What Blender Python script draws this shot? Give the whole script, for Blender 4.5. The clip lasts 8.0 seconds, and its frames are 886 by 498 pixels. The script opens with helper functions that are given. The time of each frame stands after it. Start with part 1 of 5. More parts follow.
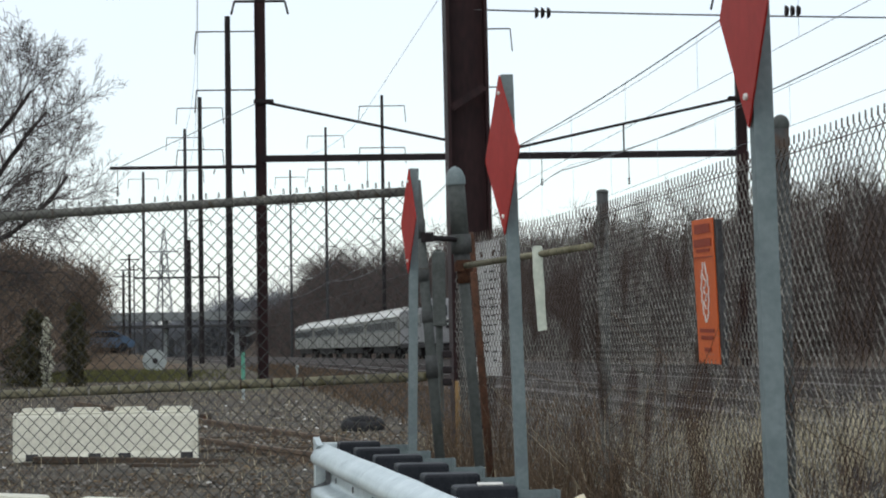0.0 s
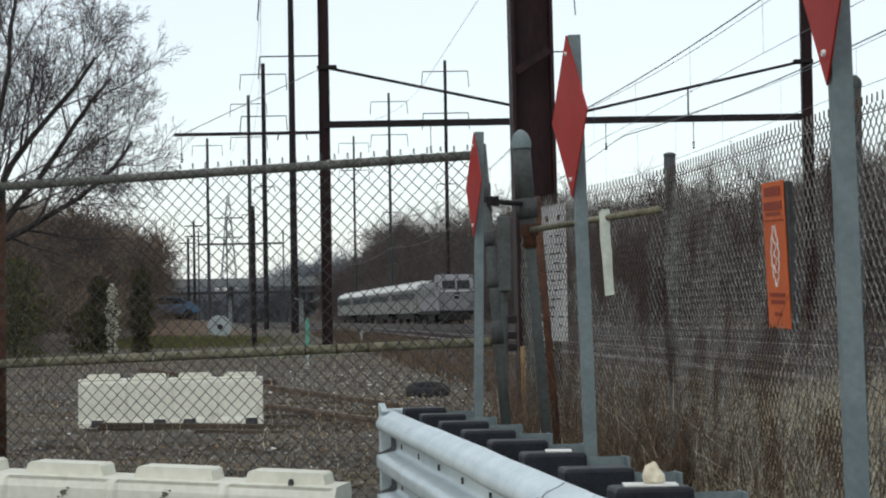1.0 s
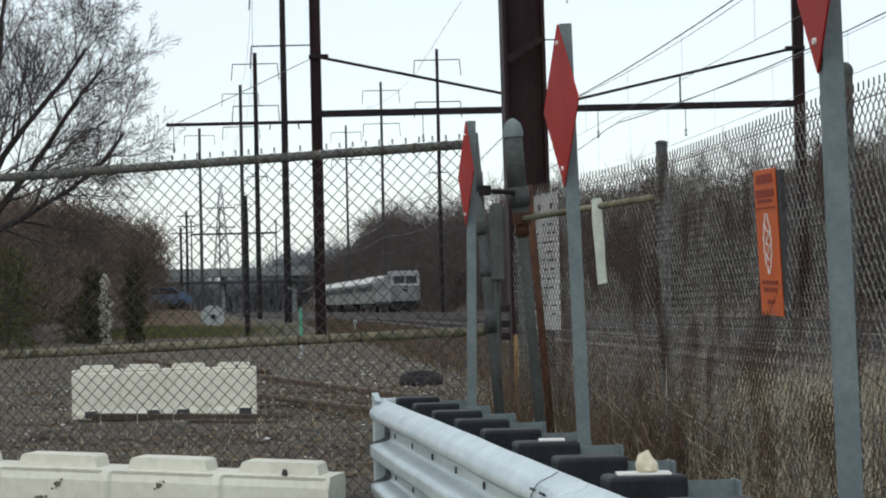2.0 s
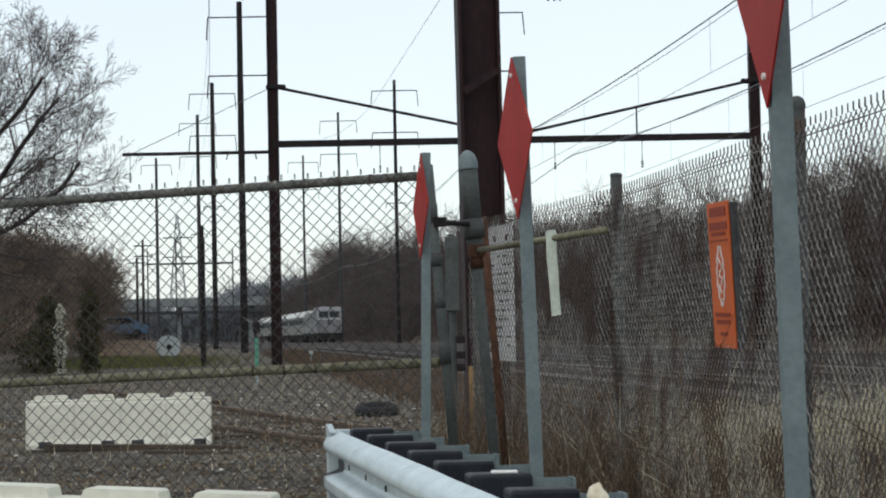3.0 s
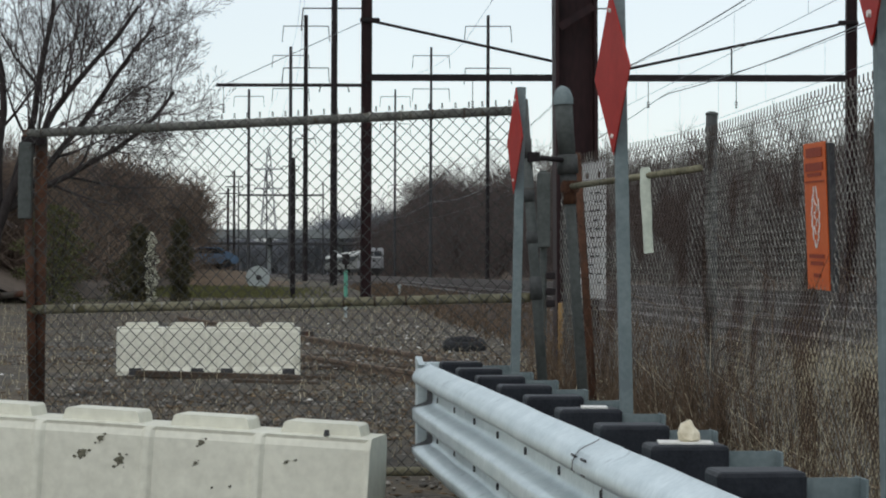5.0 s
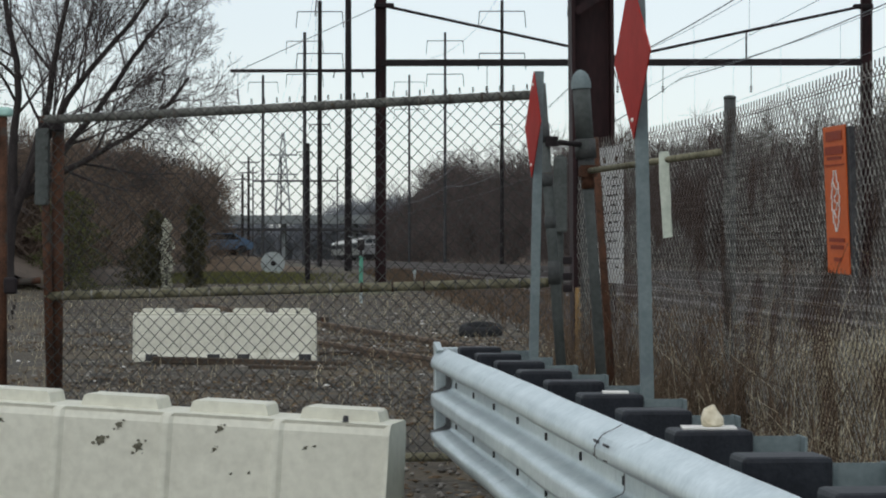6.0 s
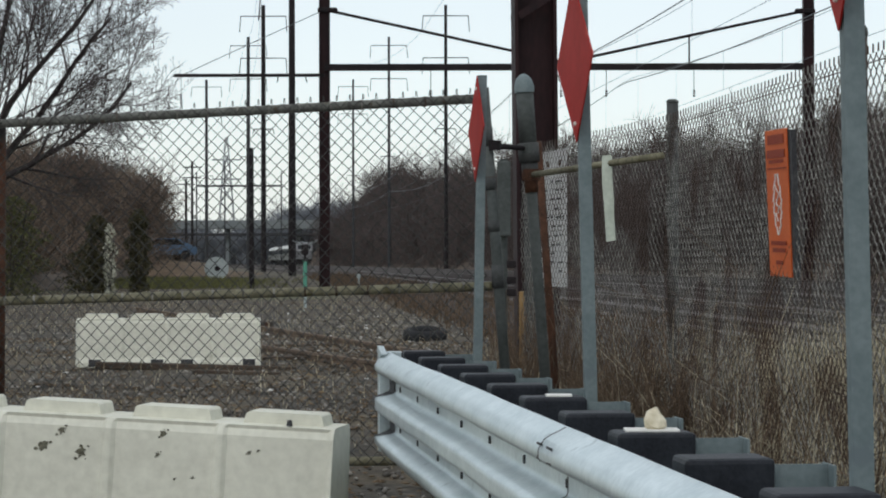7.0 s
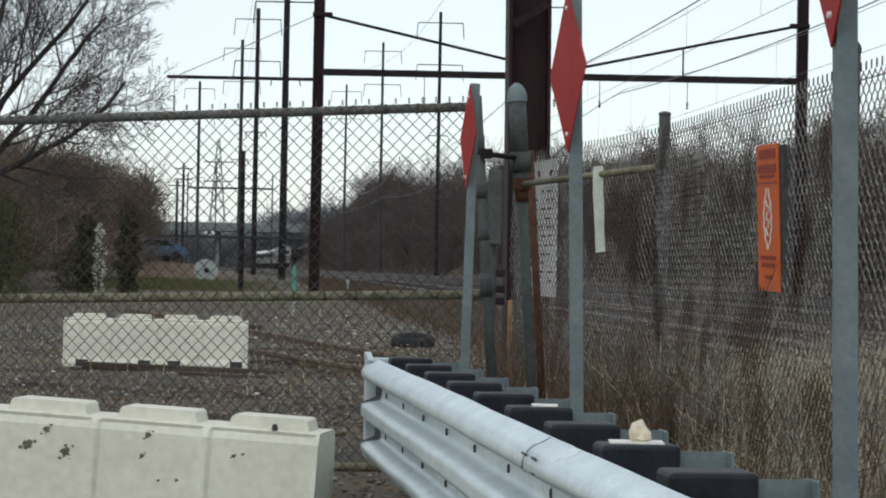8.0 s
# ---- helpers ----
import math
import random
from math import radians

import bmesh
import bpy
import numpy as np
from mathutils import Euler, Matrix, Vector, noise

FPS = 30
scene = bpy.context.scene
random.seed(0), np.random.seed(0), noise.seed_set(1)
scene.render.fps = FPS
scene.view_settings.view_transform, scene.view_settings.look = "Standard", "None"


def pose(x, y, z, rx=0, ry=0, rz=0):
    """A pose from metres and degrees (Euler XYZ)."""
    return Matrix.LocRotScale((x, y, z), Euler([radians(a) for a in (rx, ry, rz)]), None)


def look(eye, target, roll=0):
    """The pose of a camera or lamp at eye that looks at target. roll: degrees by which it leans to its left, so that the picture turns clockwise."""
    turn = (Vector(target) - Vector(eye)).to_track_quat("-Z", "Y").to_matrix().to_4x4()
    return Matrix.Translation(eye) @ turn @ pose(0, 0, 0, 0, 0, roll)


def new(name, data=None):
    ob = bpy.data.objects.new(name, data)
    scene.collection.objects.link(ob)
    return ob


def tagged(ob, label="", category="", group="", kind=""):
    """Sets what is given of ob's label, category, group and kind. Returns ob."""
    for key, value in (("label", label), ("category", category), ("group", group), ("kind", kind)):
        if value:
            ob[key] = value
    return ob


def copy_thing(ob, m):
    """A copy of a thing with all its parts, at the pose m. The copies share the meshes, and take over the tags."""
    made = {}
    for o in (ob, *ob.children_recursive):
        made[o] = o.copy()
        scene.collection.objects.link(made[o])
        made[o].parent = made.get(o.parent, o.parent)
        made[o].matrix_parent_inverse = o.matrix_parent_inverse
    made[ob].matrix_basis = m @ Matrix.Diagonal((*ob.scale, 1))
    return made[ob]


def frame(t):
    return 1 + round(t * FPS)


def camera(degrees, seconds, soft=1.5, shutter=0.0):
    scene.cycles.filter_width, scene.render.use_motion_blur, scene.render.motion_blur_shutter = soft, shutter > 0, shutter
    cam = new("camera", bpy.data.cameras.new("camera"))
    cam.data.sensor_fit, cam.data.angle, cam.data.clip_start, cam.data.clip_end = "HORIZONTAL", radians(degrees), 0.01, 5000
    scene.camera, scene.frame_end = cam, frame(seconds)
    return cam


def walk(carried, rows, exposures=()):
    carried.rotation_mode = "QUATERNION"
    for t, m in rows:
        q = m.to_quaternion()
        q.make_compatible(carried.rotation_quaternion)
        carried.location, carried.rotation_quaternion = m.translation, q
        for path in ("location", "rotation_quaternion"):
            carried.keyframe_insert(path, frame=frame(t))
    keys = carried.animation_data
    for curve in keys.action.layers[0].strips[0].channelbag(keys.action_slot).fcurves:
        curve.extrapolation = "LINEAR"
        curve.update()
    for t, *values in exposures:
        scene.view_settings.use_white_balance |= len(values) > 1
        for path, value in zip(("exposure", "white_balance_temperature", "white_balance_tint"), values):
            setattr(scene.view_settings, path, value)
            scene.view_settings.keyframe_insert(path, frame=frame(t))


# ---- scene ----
cam = camera(22.18, 8.0, soft=2.0)
PATH = [
    (0, (0.050, -0.143, 1.312), (0.1021, 1.8540, 1.4015), -0.82),
    (0.5, (0.046, -0.089, 1.313), (0.0508, 1.9095, 1.3872), -0.96),
    (1, (0.042, -0.026, 1.311), (0.0374, 1.9733, 1.3709), -0.95),
    (1.2, (0.036, -0.028, 1.314), (0.0327, 1.9715, 1.3617), -1.10),
    (2.3, (0.053, -0.021, 1.315), (0.0573, 1.9782, 1.3680), -1.36),
    (2.5, (0.058, 0.002, 1.317), (0.0724, 2.0006, 1.3881), -1.32),
    (3, (0.056, -0.038, 1.318), (0.0961, 1.9600, 1.3940), -1.13),
    (3.5, (0.052, -0.112, 1.318), (0.0834, 1.8867, 1.3807), -1.22),
    (4, (0.056, -0.084, 1.309), (0.0738, 1.9156, 1.3560), -0.50),
    (4.5, (0.046, -0.056, 1.306), (0.0340, 1.9433, 1.3375), -0.05),
    (4.7, (0.046, -0.034, 1.309), (0.0175, 1.9660, 1.3361), 0.04),
    (5.8, (0.019, -0.030, 1.302), (-0.0289, 1.9699, 1.3094), 0.26),
    (6, (0.022, -0.002, 1.307), (-0.0302, 1.9970, 1.3142), 0.03),
    (6.5, (0.022, 0.033, 1.308), (-0.0239, 2.0322, 1.3119), 0.24),
    (7, (0.025, -0.004, 1.304), (0.0221, 1.9960, 1.3152), -0.12),
    (7.5, (0.023, -0.041, 1.303), (0.0317, 1.9590, 1.3187), 0.20),
    (8, (0.028, -0.000, 1.306), (0.0339, 1.9998, 1.3235), 1.14),
]
walk(cam, [(t, look(eye, target, roll)) for t, eye, target, roll in PATH], exposures=((0, 0.0), (0.5, -0.05), (2.5, -0.08), (4.5, -0.18), (6.5, -0.26), (7.2, -0.16), (8, -0.1)))

# ---- overcast daylight ----
world = bpy.data.worlds.new("overcast_sky")
scene.world = world
world.use_nodes = True
wn, wl = world.node_tree.nodes, world.node_tree.links
wn.clear()
sky = wn.new("ShaderNodeTexSky")
sky.sky_type, sky.sun_disc, sky.sun_elevation, sky.sun_rotation = "NISHITA", False, radians(48), radians(200)
sky_bg = wn.new("ShaderNodeBackground")
sky_bg.inputs["Strength"].default_value = 0.05
wl.new(sky.outputs[0], sky_bg.inputs["Color"])
# the even cloud layer over the whole sky, with faint soft mottling
co = wn.new("ShaderNodeTexCoord")
cn = wn.new("ShaderNodeTexNoise")
cn.inputs["Scale"].default_value, cn.inputs["Detail"].default_value = 2.5, 4
wl.new(co.outputs["Generated"], cn.inputs["Vector"])
cr = wn.new("ShaderNodeValToRGB")
cr.color_ramp.elements[0].position, cr.color_ramp.elements[1].position = 0.3, 0.75
cr.color_ramp.elements[0].color = (0.78, 0.835, 0.85, 1)
cr.color_ramp.elements[1].color = (0.875, 0.93, 0.94, 1)
wl.new(cn.outputs["Fac"], cr.inputs["Fac"])
cloud_bg = wn.new("ShaderNodeBackground")
cloud_bg.inputs["Strength"].default_value = 0.88
wl.new(cr.outputs["Color"], cloud_bg.inputs["Color"])
wadd, wout = wn.new("ShaderNodeAddShader"), wn.new("ShaderNodeOutputWorld")
wl.new(sky_bg.outputs[0], wadd.inputs[0])
wl.new(cloud_bg.outputs[0], wadd.inputs[1])
wl.new(wadd.outputs[0], wout.inputs["Surface"])
sun_data = bpy.data.lights.new("sun", "SUN")
sun_data.energy, sun_data.angle, sun_data.color = 0.6, radians(25), (1.0, 0.97, 0.92)
sun = new("sun", sun_data)
sun.matrix_world = look((-20, -30, 50), (0, 10, 0))


# ---- materials ----
def mat(name, dark, light, rough=0.7, metal=0.0, scale=8.0, fine=60.0, bump=0.2, stretch=(1, 1, 1), spots=None, spot_scale=3.0, spot_at=0.6, vary=0.0, gloss=0.2):
    """Two-scale noise between two colours, optional stains of a third, bump from the fine grain."""
    m = bpy.data.materials.new(name)
    m.use_nodes = True
    n, l = m.node_tree.nodes, m.node_tree.links
    b = n["Principled BSDF"]
    tc, mp = n.new("ShaderNodeTexCoord"), n.new("ShaderNodeMapping")
    mp.inputs["Scale"].default_value = stretch
    l.new(tc.outputs["Object"], mp.inputs["Vector"])
    n1, n2 = n.new("ShaderNodeTexNoise"), n.new("ShaderNodeTexNoise")
    n1.inputs["Scale"].default_value, n1.inputs["Detail"].default_value = scale, 5
    n2.inputs["Scale"].default_value, n2.inputs["Detail"].default_value = fine, 3
    l.new(mp.outputs[0], n1.inputs["Vector"])
    l.new(mp.outputs[0], n2.inputs["Vector"])
    add = n.new("ShaderNodeMath")
    add.operation = "MULTIPLY_ADD"
    add.inputs[1].default_value = 0.45
    l.new(n2.outputs["Fac"], add.inputs[0])
    half = n.new("ShaderNodeMath")
    half.operation = "MULTIPLY"
    half.inputs[1].default_value = 0.55
    l.new(n1.outputs["Fac"], half.inputs[0])
    l.new(half.outputs[0], add.inputs[2])
    r = n.new("ShaderNodeValToRGB")
    r.color_ramp.elements[0].position, r.color_ramp.elements[1].position = 0.34, 0.66
    r.color_ramp.elements[0].color, r.color_ramp.elements[1].color = (*dark, 1), (*light, 1)
    l.new(add.outputs[0], r.inputs["Fac"])
    colour = r.outputs["Color"]
    if vary:
        geo, vr = n.new("ShaderNodeNewGeometry"), n.new("ShaderNodeMapRange")
        vr.inputs["To Min"].default_value, vr.inputs["To Max"].default_value = 1 - vary, 1 + vary
        l.new(geo.outputs["Random Per Island"], vr.inputs["Value"])
        mul = n.new("ShaderNodeVectorMath")
        mul.operation = "SCALE"
        l.new(colour, mul.inputs[0])
        l.new(vr.outputs[0], mul.inputs["Scale"])
        colour = mul.outputs[0]
    if spots:
        n3, st = n.new("ShaderNodeTexNoise"), n.new("ShaderNodeMapRange")
        n3.inputs["Scale"].default_value, n3.inputs["Detail"].default_value = spot_scale, 6
        l.new(mp.outputs[0], n3.inputs["Vector"])
        st.inputs["From Min"].default_value, st.inputs["From Max"].default_value = spot_at, spot_at + 0.08
        l.new(n3.outputs["Fac"], st.inputs["Value"])
        mix = n.new("ShaderNodeMix")
        mix.data_type = "RGBA"
        l.new(st.outputs[0], mix.inputs["Factor"])
        l.new(colour, mix.inputs["A"])
        mix.inputs["B"].default_value = (*spots, 1)
        colour = mix.outputs["Result"]
    l.new(colour, b.inputs["Base Color"])
    b.inputs["Roughness"].default_value, b.inputs["Metallic"].default_value = rough, metal
    b.inputs["Specular IOR Level"].default_value = gloss
    if bump:
        bp = n.new("ShaderNodeBump")
        bp.inputs["Strength"].default_value, bp.inputs["Distance"].default_value = bump, 0.01
        l.new(add.outputs[0], bp.inputs["Height"])
        l.new(bp.outputs[0], b.inputs["Normal"])
    return m


GALV = mat("galvanised_steel", (0.56, 0.64, 0.66), (0.76, 0.83, 0.845), 0.40, 0.65, 5, 45, 0.05, spots=(0.46, 0.52, 0.54), spot_scale=9, spot_at=0.64)
GALV_DULL = mat("weathered_galvanised_steel", (0.05, 0.056, 0.053), (0.095, 0.104, 0.099), 0.75, 0.0, 6, 40, 0.1, spots=(0.10, 0.07, 0.05), spot_scale=4, spot_at=0.66)
POST_GREY = mat("sign_post_steel", (0.13, 0.165, 0.17), (0.195, 0.235, 0.24), 0.65, 0.1, 10, 60, 0.08, spots=(0.14, 0.17, 0.18), spot_scale=14, spot_at=0.6)
BLOCK = mat("black_plastic", (0.009, 0.010, 0.014), (0.022, 0.025, 0.031), 0.5, 0, 12, 90, 0.3)
RED = mat("faded_red_sheeting", (0.30, 0.014, 0.011), (0.40, 0.026, 0.02), 0.5, 0, 4, 30, 0.02, spots=(0.42, 0.06, 0.045), spot_scale=7, spot_at=0.66, gloss=0.05)
ORANGE = mat("orange_sign_face", (0.52, 0.095, 0.02), (0.62, 0.13, 0.03), 0.55, 0, 5, 40, 0.03)
ORANGE_DARK = mat("worn_dark_lettering", (0.22, 0.03, 0.015), (0.3, 0.05, 0.02), 0.6, 0, 20, 90, 0)
WHITE_INK = mat("white_marking", (0.62, 0.6, 0.56), (0.78, 0.76, 0.72), 0.6, 0, 30, 90, 0)
BLACK_INK = mat("black_marking", (0.03, 0.03, 0.035), (0.08, 0.08, 0.08), 0.6, 0, 30, 90, 0)
PAPER = mat("white_sign_panel", (0.55, 0.54, 0.53), (0.72, 0.71, 0.70), 0.6, 0, 6, 50, 0.05, spots=(0.35, 0.33, 0.3), spot_scale=9, spot_at=0.64)
PLASTIC = mat("cream_barrier_plastic", (0.58, 0.565, 0.475), (0.74, 0.725, 0.615), 0.55, 0, 1.6, 26, 0.05, spots=(0.47, 0.455, 0.37), spot_scale=3.2, spot_at=0.62)
SCUFF = mat("barrier_scuff", (0.05, 0.045, 0.03), (0.2, 0.19, 0.14), 0.8, 0, 60, 140, 0.2)
RUST = mat("rusted_steel", (0.035, 0.019, 0.013), (0.115, 0.053, 0.031), 0.85, 0.1, 9, 70, 0.4, spots=(0.06, 0.052, 0.045), spot_scale=6, spot_at=0.56)
COLUMN = mat("dark_red_oxide_steel", (0.012, 0.006, 0.007), (0.034, 0.014, 0.015), 0.6, 0.1, 3, 30, 0.15, (1, 1, 0.25), spots=(0.055, 0.021, 0.019), spot_scale=5, spot_at=0.62)
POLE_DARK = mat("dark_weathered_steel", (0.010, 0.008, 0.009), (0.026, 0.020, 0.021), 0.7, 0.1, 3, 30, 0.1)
# the dark steel again, paled in its colour for the haze of distance
POLE_FAR = mat("haze_paled_weathered_steel", (0.03, 0.03, 0.033), (0.06, 0.06, 0.063), 0.7, 0.1, 3, 30, 0.05)
WIRE = mat("galvanised_wire", (0.035, 0.036, 0.034), (0.085, 0.085, 0.08), 0.7, 0.0, 6, 60, 0)
# light end of the colour noise paints sky glints on dark wire; spots are tarnish
WIRE_OLD = mat("tarnished_glinting_wire", (0.028, 0.025, 0.022), (0.36, 0.345, 0.31), 0.45, 0.3, 14, 60, 0, spots=(0.06, 0.038, 0.027), spot_scale=1.6, spot_at=0.5)
CABLE = mat("overhead_cable", (0.10, 0.11, 0.12), (0.2, 0.21, 0.22), 0.6, 0.2, 2, 20, 0)
PIPE = mat("mossy_galvanised_pipe", (0.09, 0.085, 0.055), (0.27, 0.25, 0.17), 0.75, 0.0, 12, 60, 0.2, spots=(0.10, 0.09, 0.045), spot_scale=16, spot_at=0.6)
FENCE_POST = mat("brown_grey_pipe", (0.04, 0.042, 0.042), (0.085, 0.088, 0.086), 0.8, 0, 8, 50, 0.1, spots=(0.07, 0.05, 0.04), spot_scale=5, spot_at=0.58)
# pipe for the top rail, its backlit darkness put into a greyer colour
PIPE_GREY = mat("weathered_backlit_pipe", (0.075, 0.076, 0.068), (0.20, 0.20, 0.18), 0.75, 0.0, 12, 60, 0.2, spots=(0.09, 0.075, 0.05), spot_scale=14, spot_at=0.62)
RAIL_BROWN = mat("brown_rusted_rail", (0.075, 0.052, 0.037), (0.20, 0.145, 0.105), 0.8, 0.1, 6, 40, 0.2)
BARK = mat("grey_bark", (0.022, 0.018, 0.018), (0.06, 0.05, 0.048), 0.9, 0, 6, 40, 0.3, (1, 1, 0.2))
TWIG = mat("bare_twigs", (0.05, 0.042, 0.042), (0.12, 0.102, 0.10), 0.9, 0, 0.4, 6, 0, vary=0.3)
TWIG_RED = mat("reddish_bare_twigs", (0.062, 0.049, 0.046), (0.135, 0.108, 0.10), 0.9, 0, 0.06, 1.2, 0, vary=0.5)
STRAW = mat("dry_straw", (0.23, 0.195, 0.125), (0.62, 0.55, 0.40), 0.9, 0, 1.2, 9, 0, vary=0.55)
VINE = mat("brown_bramble", (0.055, 0.037, 0.026), (0.19, 0.135, 0.09), 0.9, 0, 1.5, 9, 0, vary=0.45)
TWIG_OLIVE = mat("olive_brown_twigs", (0.085, 0.06, 0.049), (0.20, 0.15, 0.112), 0.9, 0, 0.1, 1.6, 0, vary=0.5)
GREEN = mat("evergreen_leaf", (0.030, 0.030, 0.014), (0.085, 0.074, 0.036), 0.8, 0, 0.8, 6, 0, vary=0.45)
OLIVE = mat("olive_young_leaf", (0.055, 0.06, 0.022), (0.125, 0.125, 0.05), 0.8, 0, 0.8, 6, 0, vary=0.45)
STRIP = mat("pale_green_plastic", (0.40, 0.44, 0.37), (0.58, 0.62, 0.53), 0.6, 0, 9, 40, 0.1)
BLOSSOM = mat("pale_blossom", (0.42, 0.42, 0.33), (0.62, 0.61, 0.5), 0.8, 0, 4, 20, 0, vary=0.3)
STONE = mat("crushed_stone", (0.10, 0.09, 0.08), (0.27, 0.25, 0.22), 0.95, 0, 1.0, 8, 0.2, vary=0.5)
RAILSTEEL = mat("worn_rail_steel", (0.05, 0.038, 0.034), (0.13, 0.105, 0.098), 0.55, 0.2, 4, 30, 0.1)
TIE = mat("creosoted_timber", (0.035, 0.026, 0.02), (0.1, 0.075, 0.055), 0.9, 0, 4, 40, 0.4, (0.3, 1, 1))
WOOD = mat("yellowed_timber", (0.2, 0.12, 0.05), (0.34, 0.22, 0.1), 0.85, 0, 5, 40, 0.3, (1, 1, 0.2))
STAINLESS = mat("fluted_stainless", (0.15, 0.15, 0.135), (0.30, 0.30, 0.27), 0.55, 0.1, 0.9, 8, 0.1)
TRAIN_GREY = mat("dull_silver_paint", (0.16, 0.16, 0.165), (0.25, 0.25, 0.255), 0.55, 0.1, 0.7, 9, 0.05)
TRAIN_ROOF = mat("pale_roof_paint", (0.5, 0.5, 0.48), (0.68, 0.67, 0.64), 0.6, 0, 0.5, 6, 0.05)
TRAIN_BAND = mat("dark_green_grey_band", (0.02, 0.026, 0.026), (0.045, 0.053, 0.052), 0.4, 0, 0.6, 6, 0)
UNDER = mat("black_underframe", (0.012, 0.011, 0.011), (0.035, 0.03, 0.03), 0.8, 0, 2, 12, 0.1)
WINDSHIELD = mat("dark_window_glass", (0.012, 0.014, 0.016), (0.02, 0.022, 0.025), 0.12, 0, 2, 9, 0)
BRIDGE = mat("far_bridge_steel", (0.15, 0.165, 0.165), (0.22, 0.235, 0.235), 0.9, 0, 0.3, 4, 0)
GREENPAINT = mat("faded_green_paint", (0.06, 0.22, 0.15), (0.14, 0.36, 0.27), 0.6, 0, 10, 60, 0.1)
MINT = mat("mint_plastic_cap", (0.32, 0.55, 0.48), (0.45, 0.66, 0.6), 0.5, 0, 10, 60, 0)
DISH_W = mat("pale_weathered_drum", (0.28, 0.32, 0.31), (0.43, 0.46, 0.45), 0.7, 0, 3, 20, 0.1)
CAR_BLUE = mat("blue_car_paint", (0.08, 0.13, 0.2), (0.12, 0.18, 0.27), 0.3, 0.2, 2, 20, 0)
RUBBER = mat("black_rubber", (0.012, 0.012, 0.013), (0.03, 0.03, 0.032), 0.8, 0, 9, 60, 0.2)
ROCK = mat("pale_quartz_rock", (0.55, 0.48, 0.34), (0.72, 0.66, 0.52), 0.85, 0, 14, 60, 0.4)


# ---- mesh helpers ----
def finish(name, bm, material, parent=None, smooth=False):
    me = bpy.data.meshes.new(name)
    bmesh.ops.recalc_face_normals(bm, faces=bm.faces)
    bm.to_mesh(me)
    bm.free()
    if smooth:
        me.polygons.foreach_set("use_smooth", [True] * len(me.polygons))
    me.materials.append(material)
    ob = new(name, me)
    if parent is not None:
        ob.parent = parent
    return ob


def part(name, bm, material, parent, label="", smooth=False):
    ob = finish(name, bm, material, parent, smooth)
    return tagged(ob, label) if label else ob


def thing(name, label, category, m=None, group="", kind=""):
    ob = new(name)
    if m is not None:
        ob.matrix_world = m
    return tagged(ob, label, category, group, kind)


def box(bm, size, at=(0, 0, 0), turn=None, bevel=0.0):
    """A box of that size about its centre, with its edges rounded off."""
    made = bmesh.ops.create_cube(bm, size=1.0)["verts"]
    m = Matrix.Translation(at) @ (turn or Matrix()) @ Matrix.Diagonal((*size, 1))
    bmesh.ops.transform(bm, matrix=m, verts=made)
    if bevel:
        edges = list({e for v in made for e in v.link_edges})
        bmesh.ops.bevel(bm, geom=edges, offset=bevel, segments=2, affect="EDGES", profile=0.5)
    return bm


def rod(bm, a, b, r0, r1=None, sides=10):
    a, b = Vector(a), Vector(b)
    made = bmesh.ops.create_cone(bm, cap_ends=True, segments=sides, radius1=r0, radius2=r0 if r1 is None else r1, depth=(b - a).length)["verts"]
    m = Matrix.Translation((a + b) / 2) @ (b - a).to_track_quat("Z", "Y").to_matrix().to_4x4()
    bmesh.ops.transform(bm, matrix=m, verts=made)
    return bm


def prism(bm, outline, depth, m=None):
    """An outline in x and z, drawn out along y by depth about the middle."""
    m = m or Matrix()
    a = [bm.verts.new(m @ Vector((x, -depth / 2, z))) for x, z in outline]
    b = [bm.verts.new(m @ Vector((x, depth / 2, z))) for x, z in outline]
    bm.faces.new(a[::-1])
    bm.faces.new(b)
    k = len(a)
    for i in range(k):
        bm.faces.new((a[i], a[(i + 1) % k], b[(i + 1) % k], b[i]))
    return bm


def tubes(p, q, r0, r1, sides=3):
    """Vertices and faces of many thin tapered tubes at once, from arrays."""
    p, q = np.asarray(p, float), np.asarray(q, float)
    r0, r1 = np.broadcast_to(r0, len(p)).astype(float), np.broadcast_to(r1, len(p)).astype(float)
    d = q - p
    d = d / np.maximum(np.linalg.norm(d, axis=1, keepdims=True), 1e-9)
    up = np.where(np.abs(d[:, 2:3]) > 0.9, np.array([[1.0, 0, 0]]), np.array([[0, 0, 1.0]]))
    u = np.cross(d, up)
    u /= np.linalg.norm(u, axis=1, keepdims=True)
    w = np.cross(d, u)
    ring = []
    for end, r in ((p, r0), (q, r1)):
        for k in range(sides):
            a = 2 * math.pi * k / sides
            ring.append(end + (u * math.cos(a) + w * math.sin(a)) * r[:, None])
    v = np.stack(ring, 1).reshape(-1, 3)
    base = np.arange(len(p))[:, None] * 2 * sides
    f = np.concatenate([base + np.array([[k, (k + 1) % sides, sides + (k + 1) % sides, sides + k]]) for k in range(sides)])
    return v, f


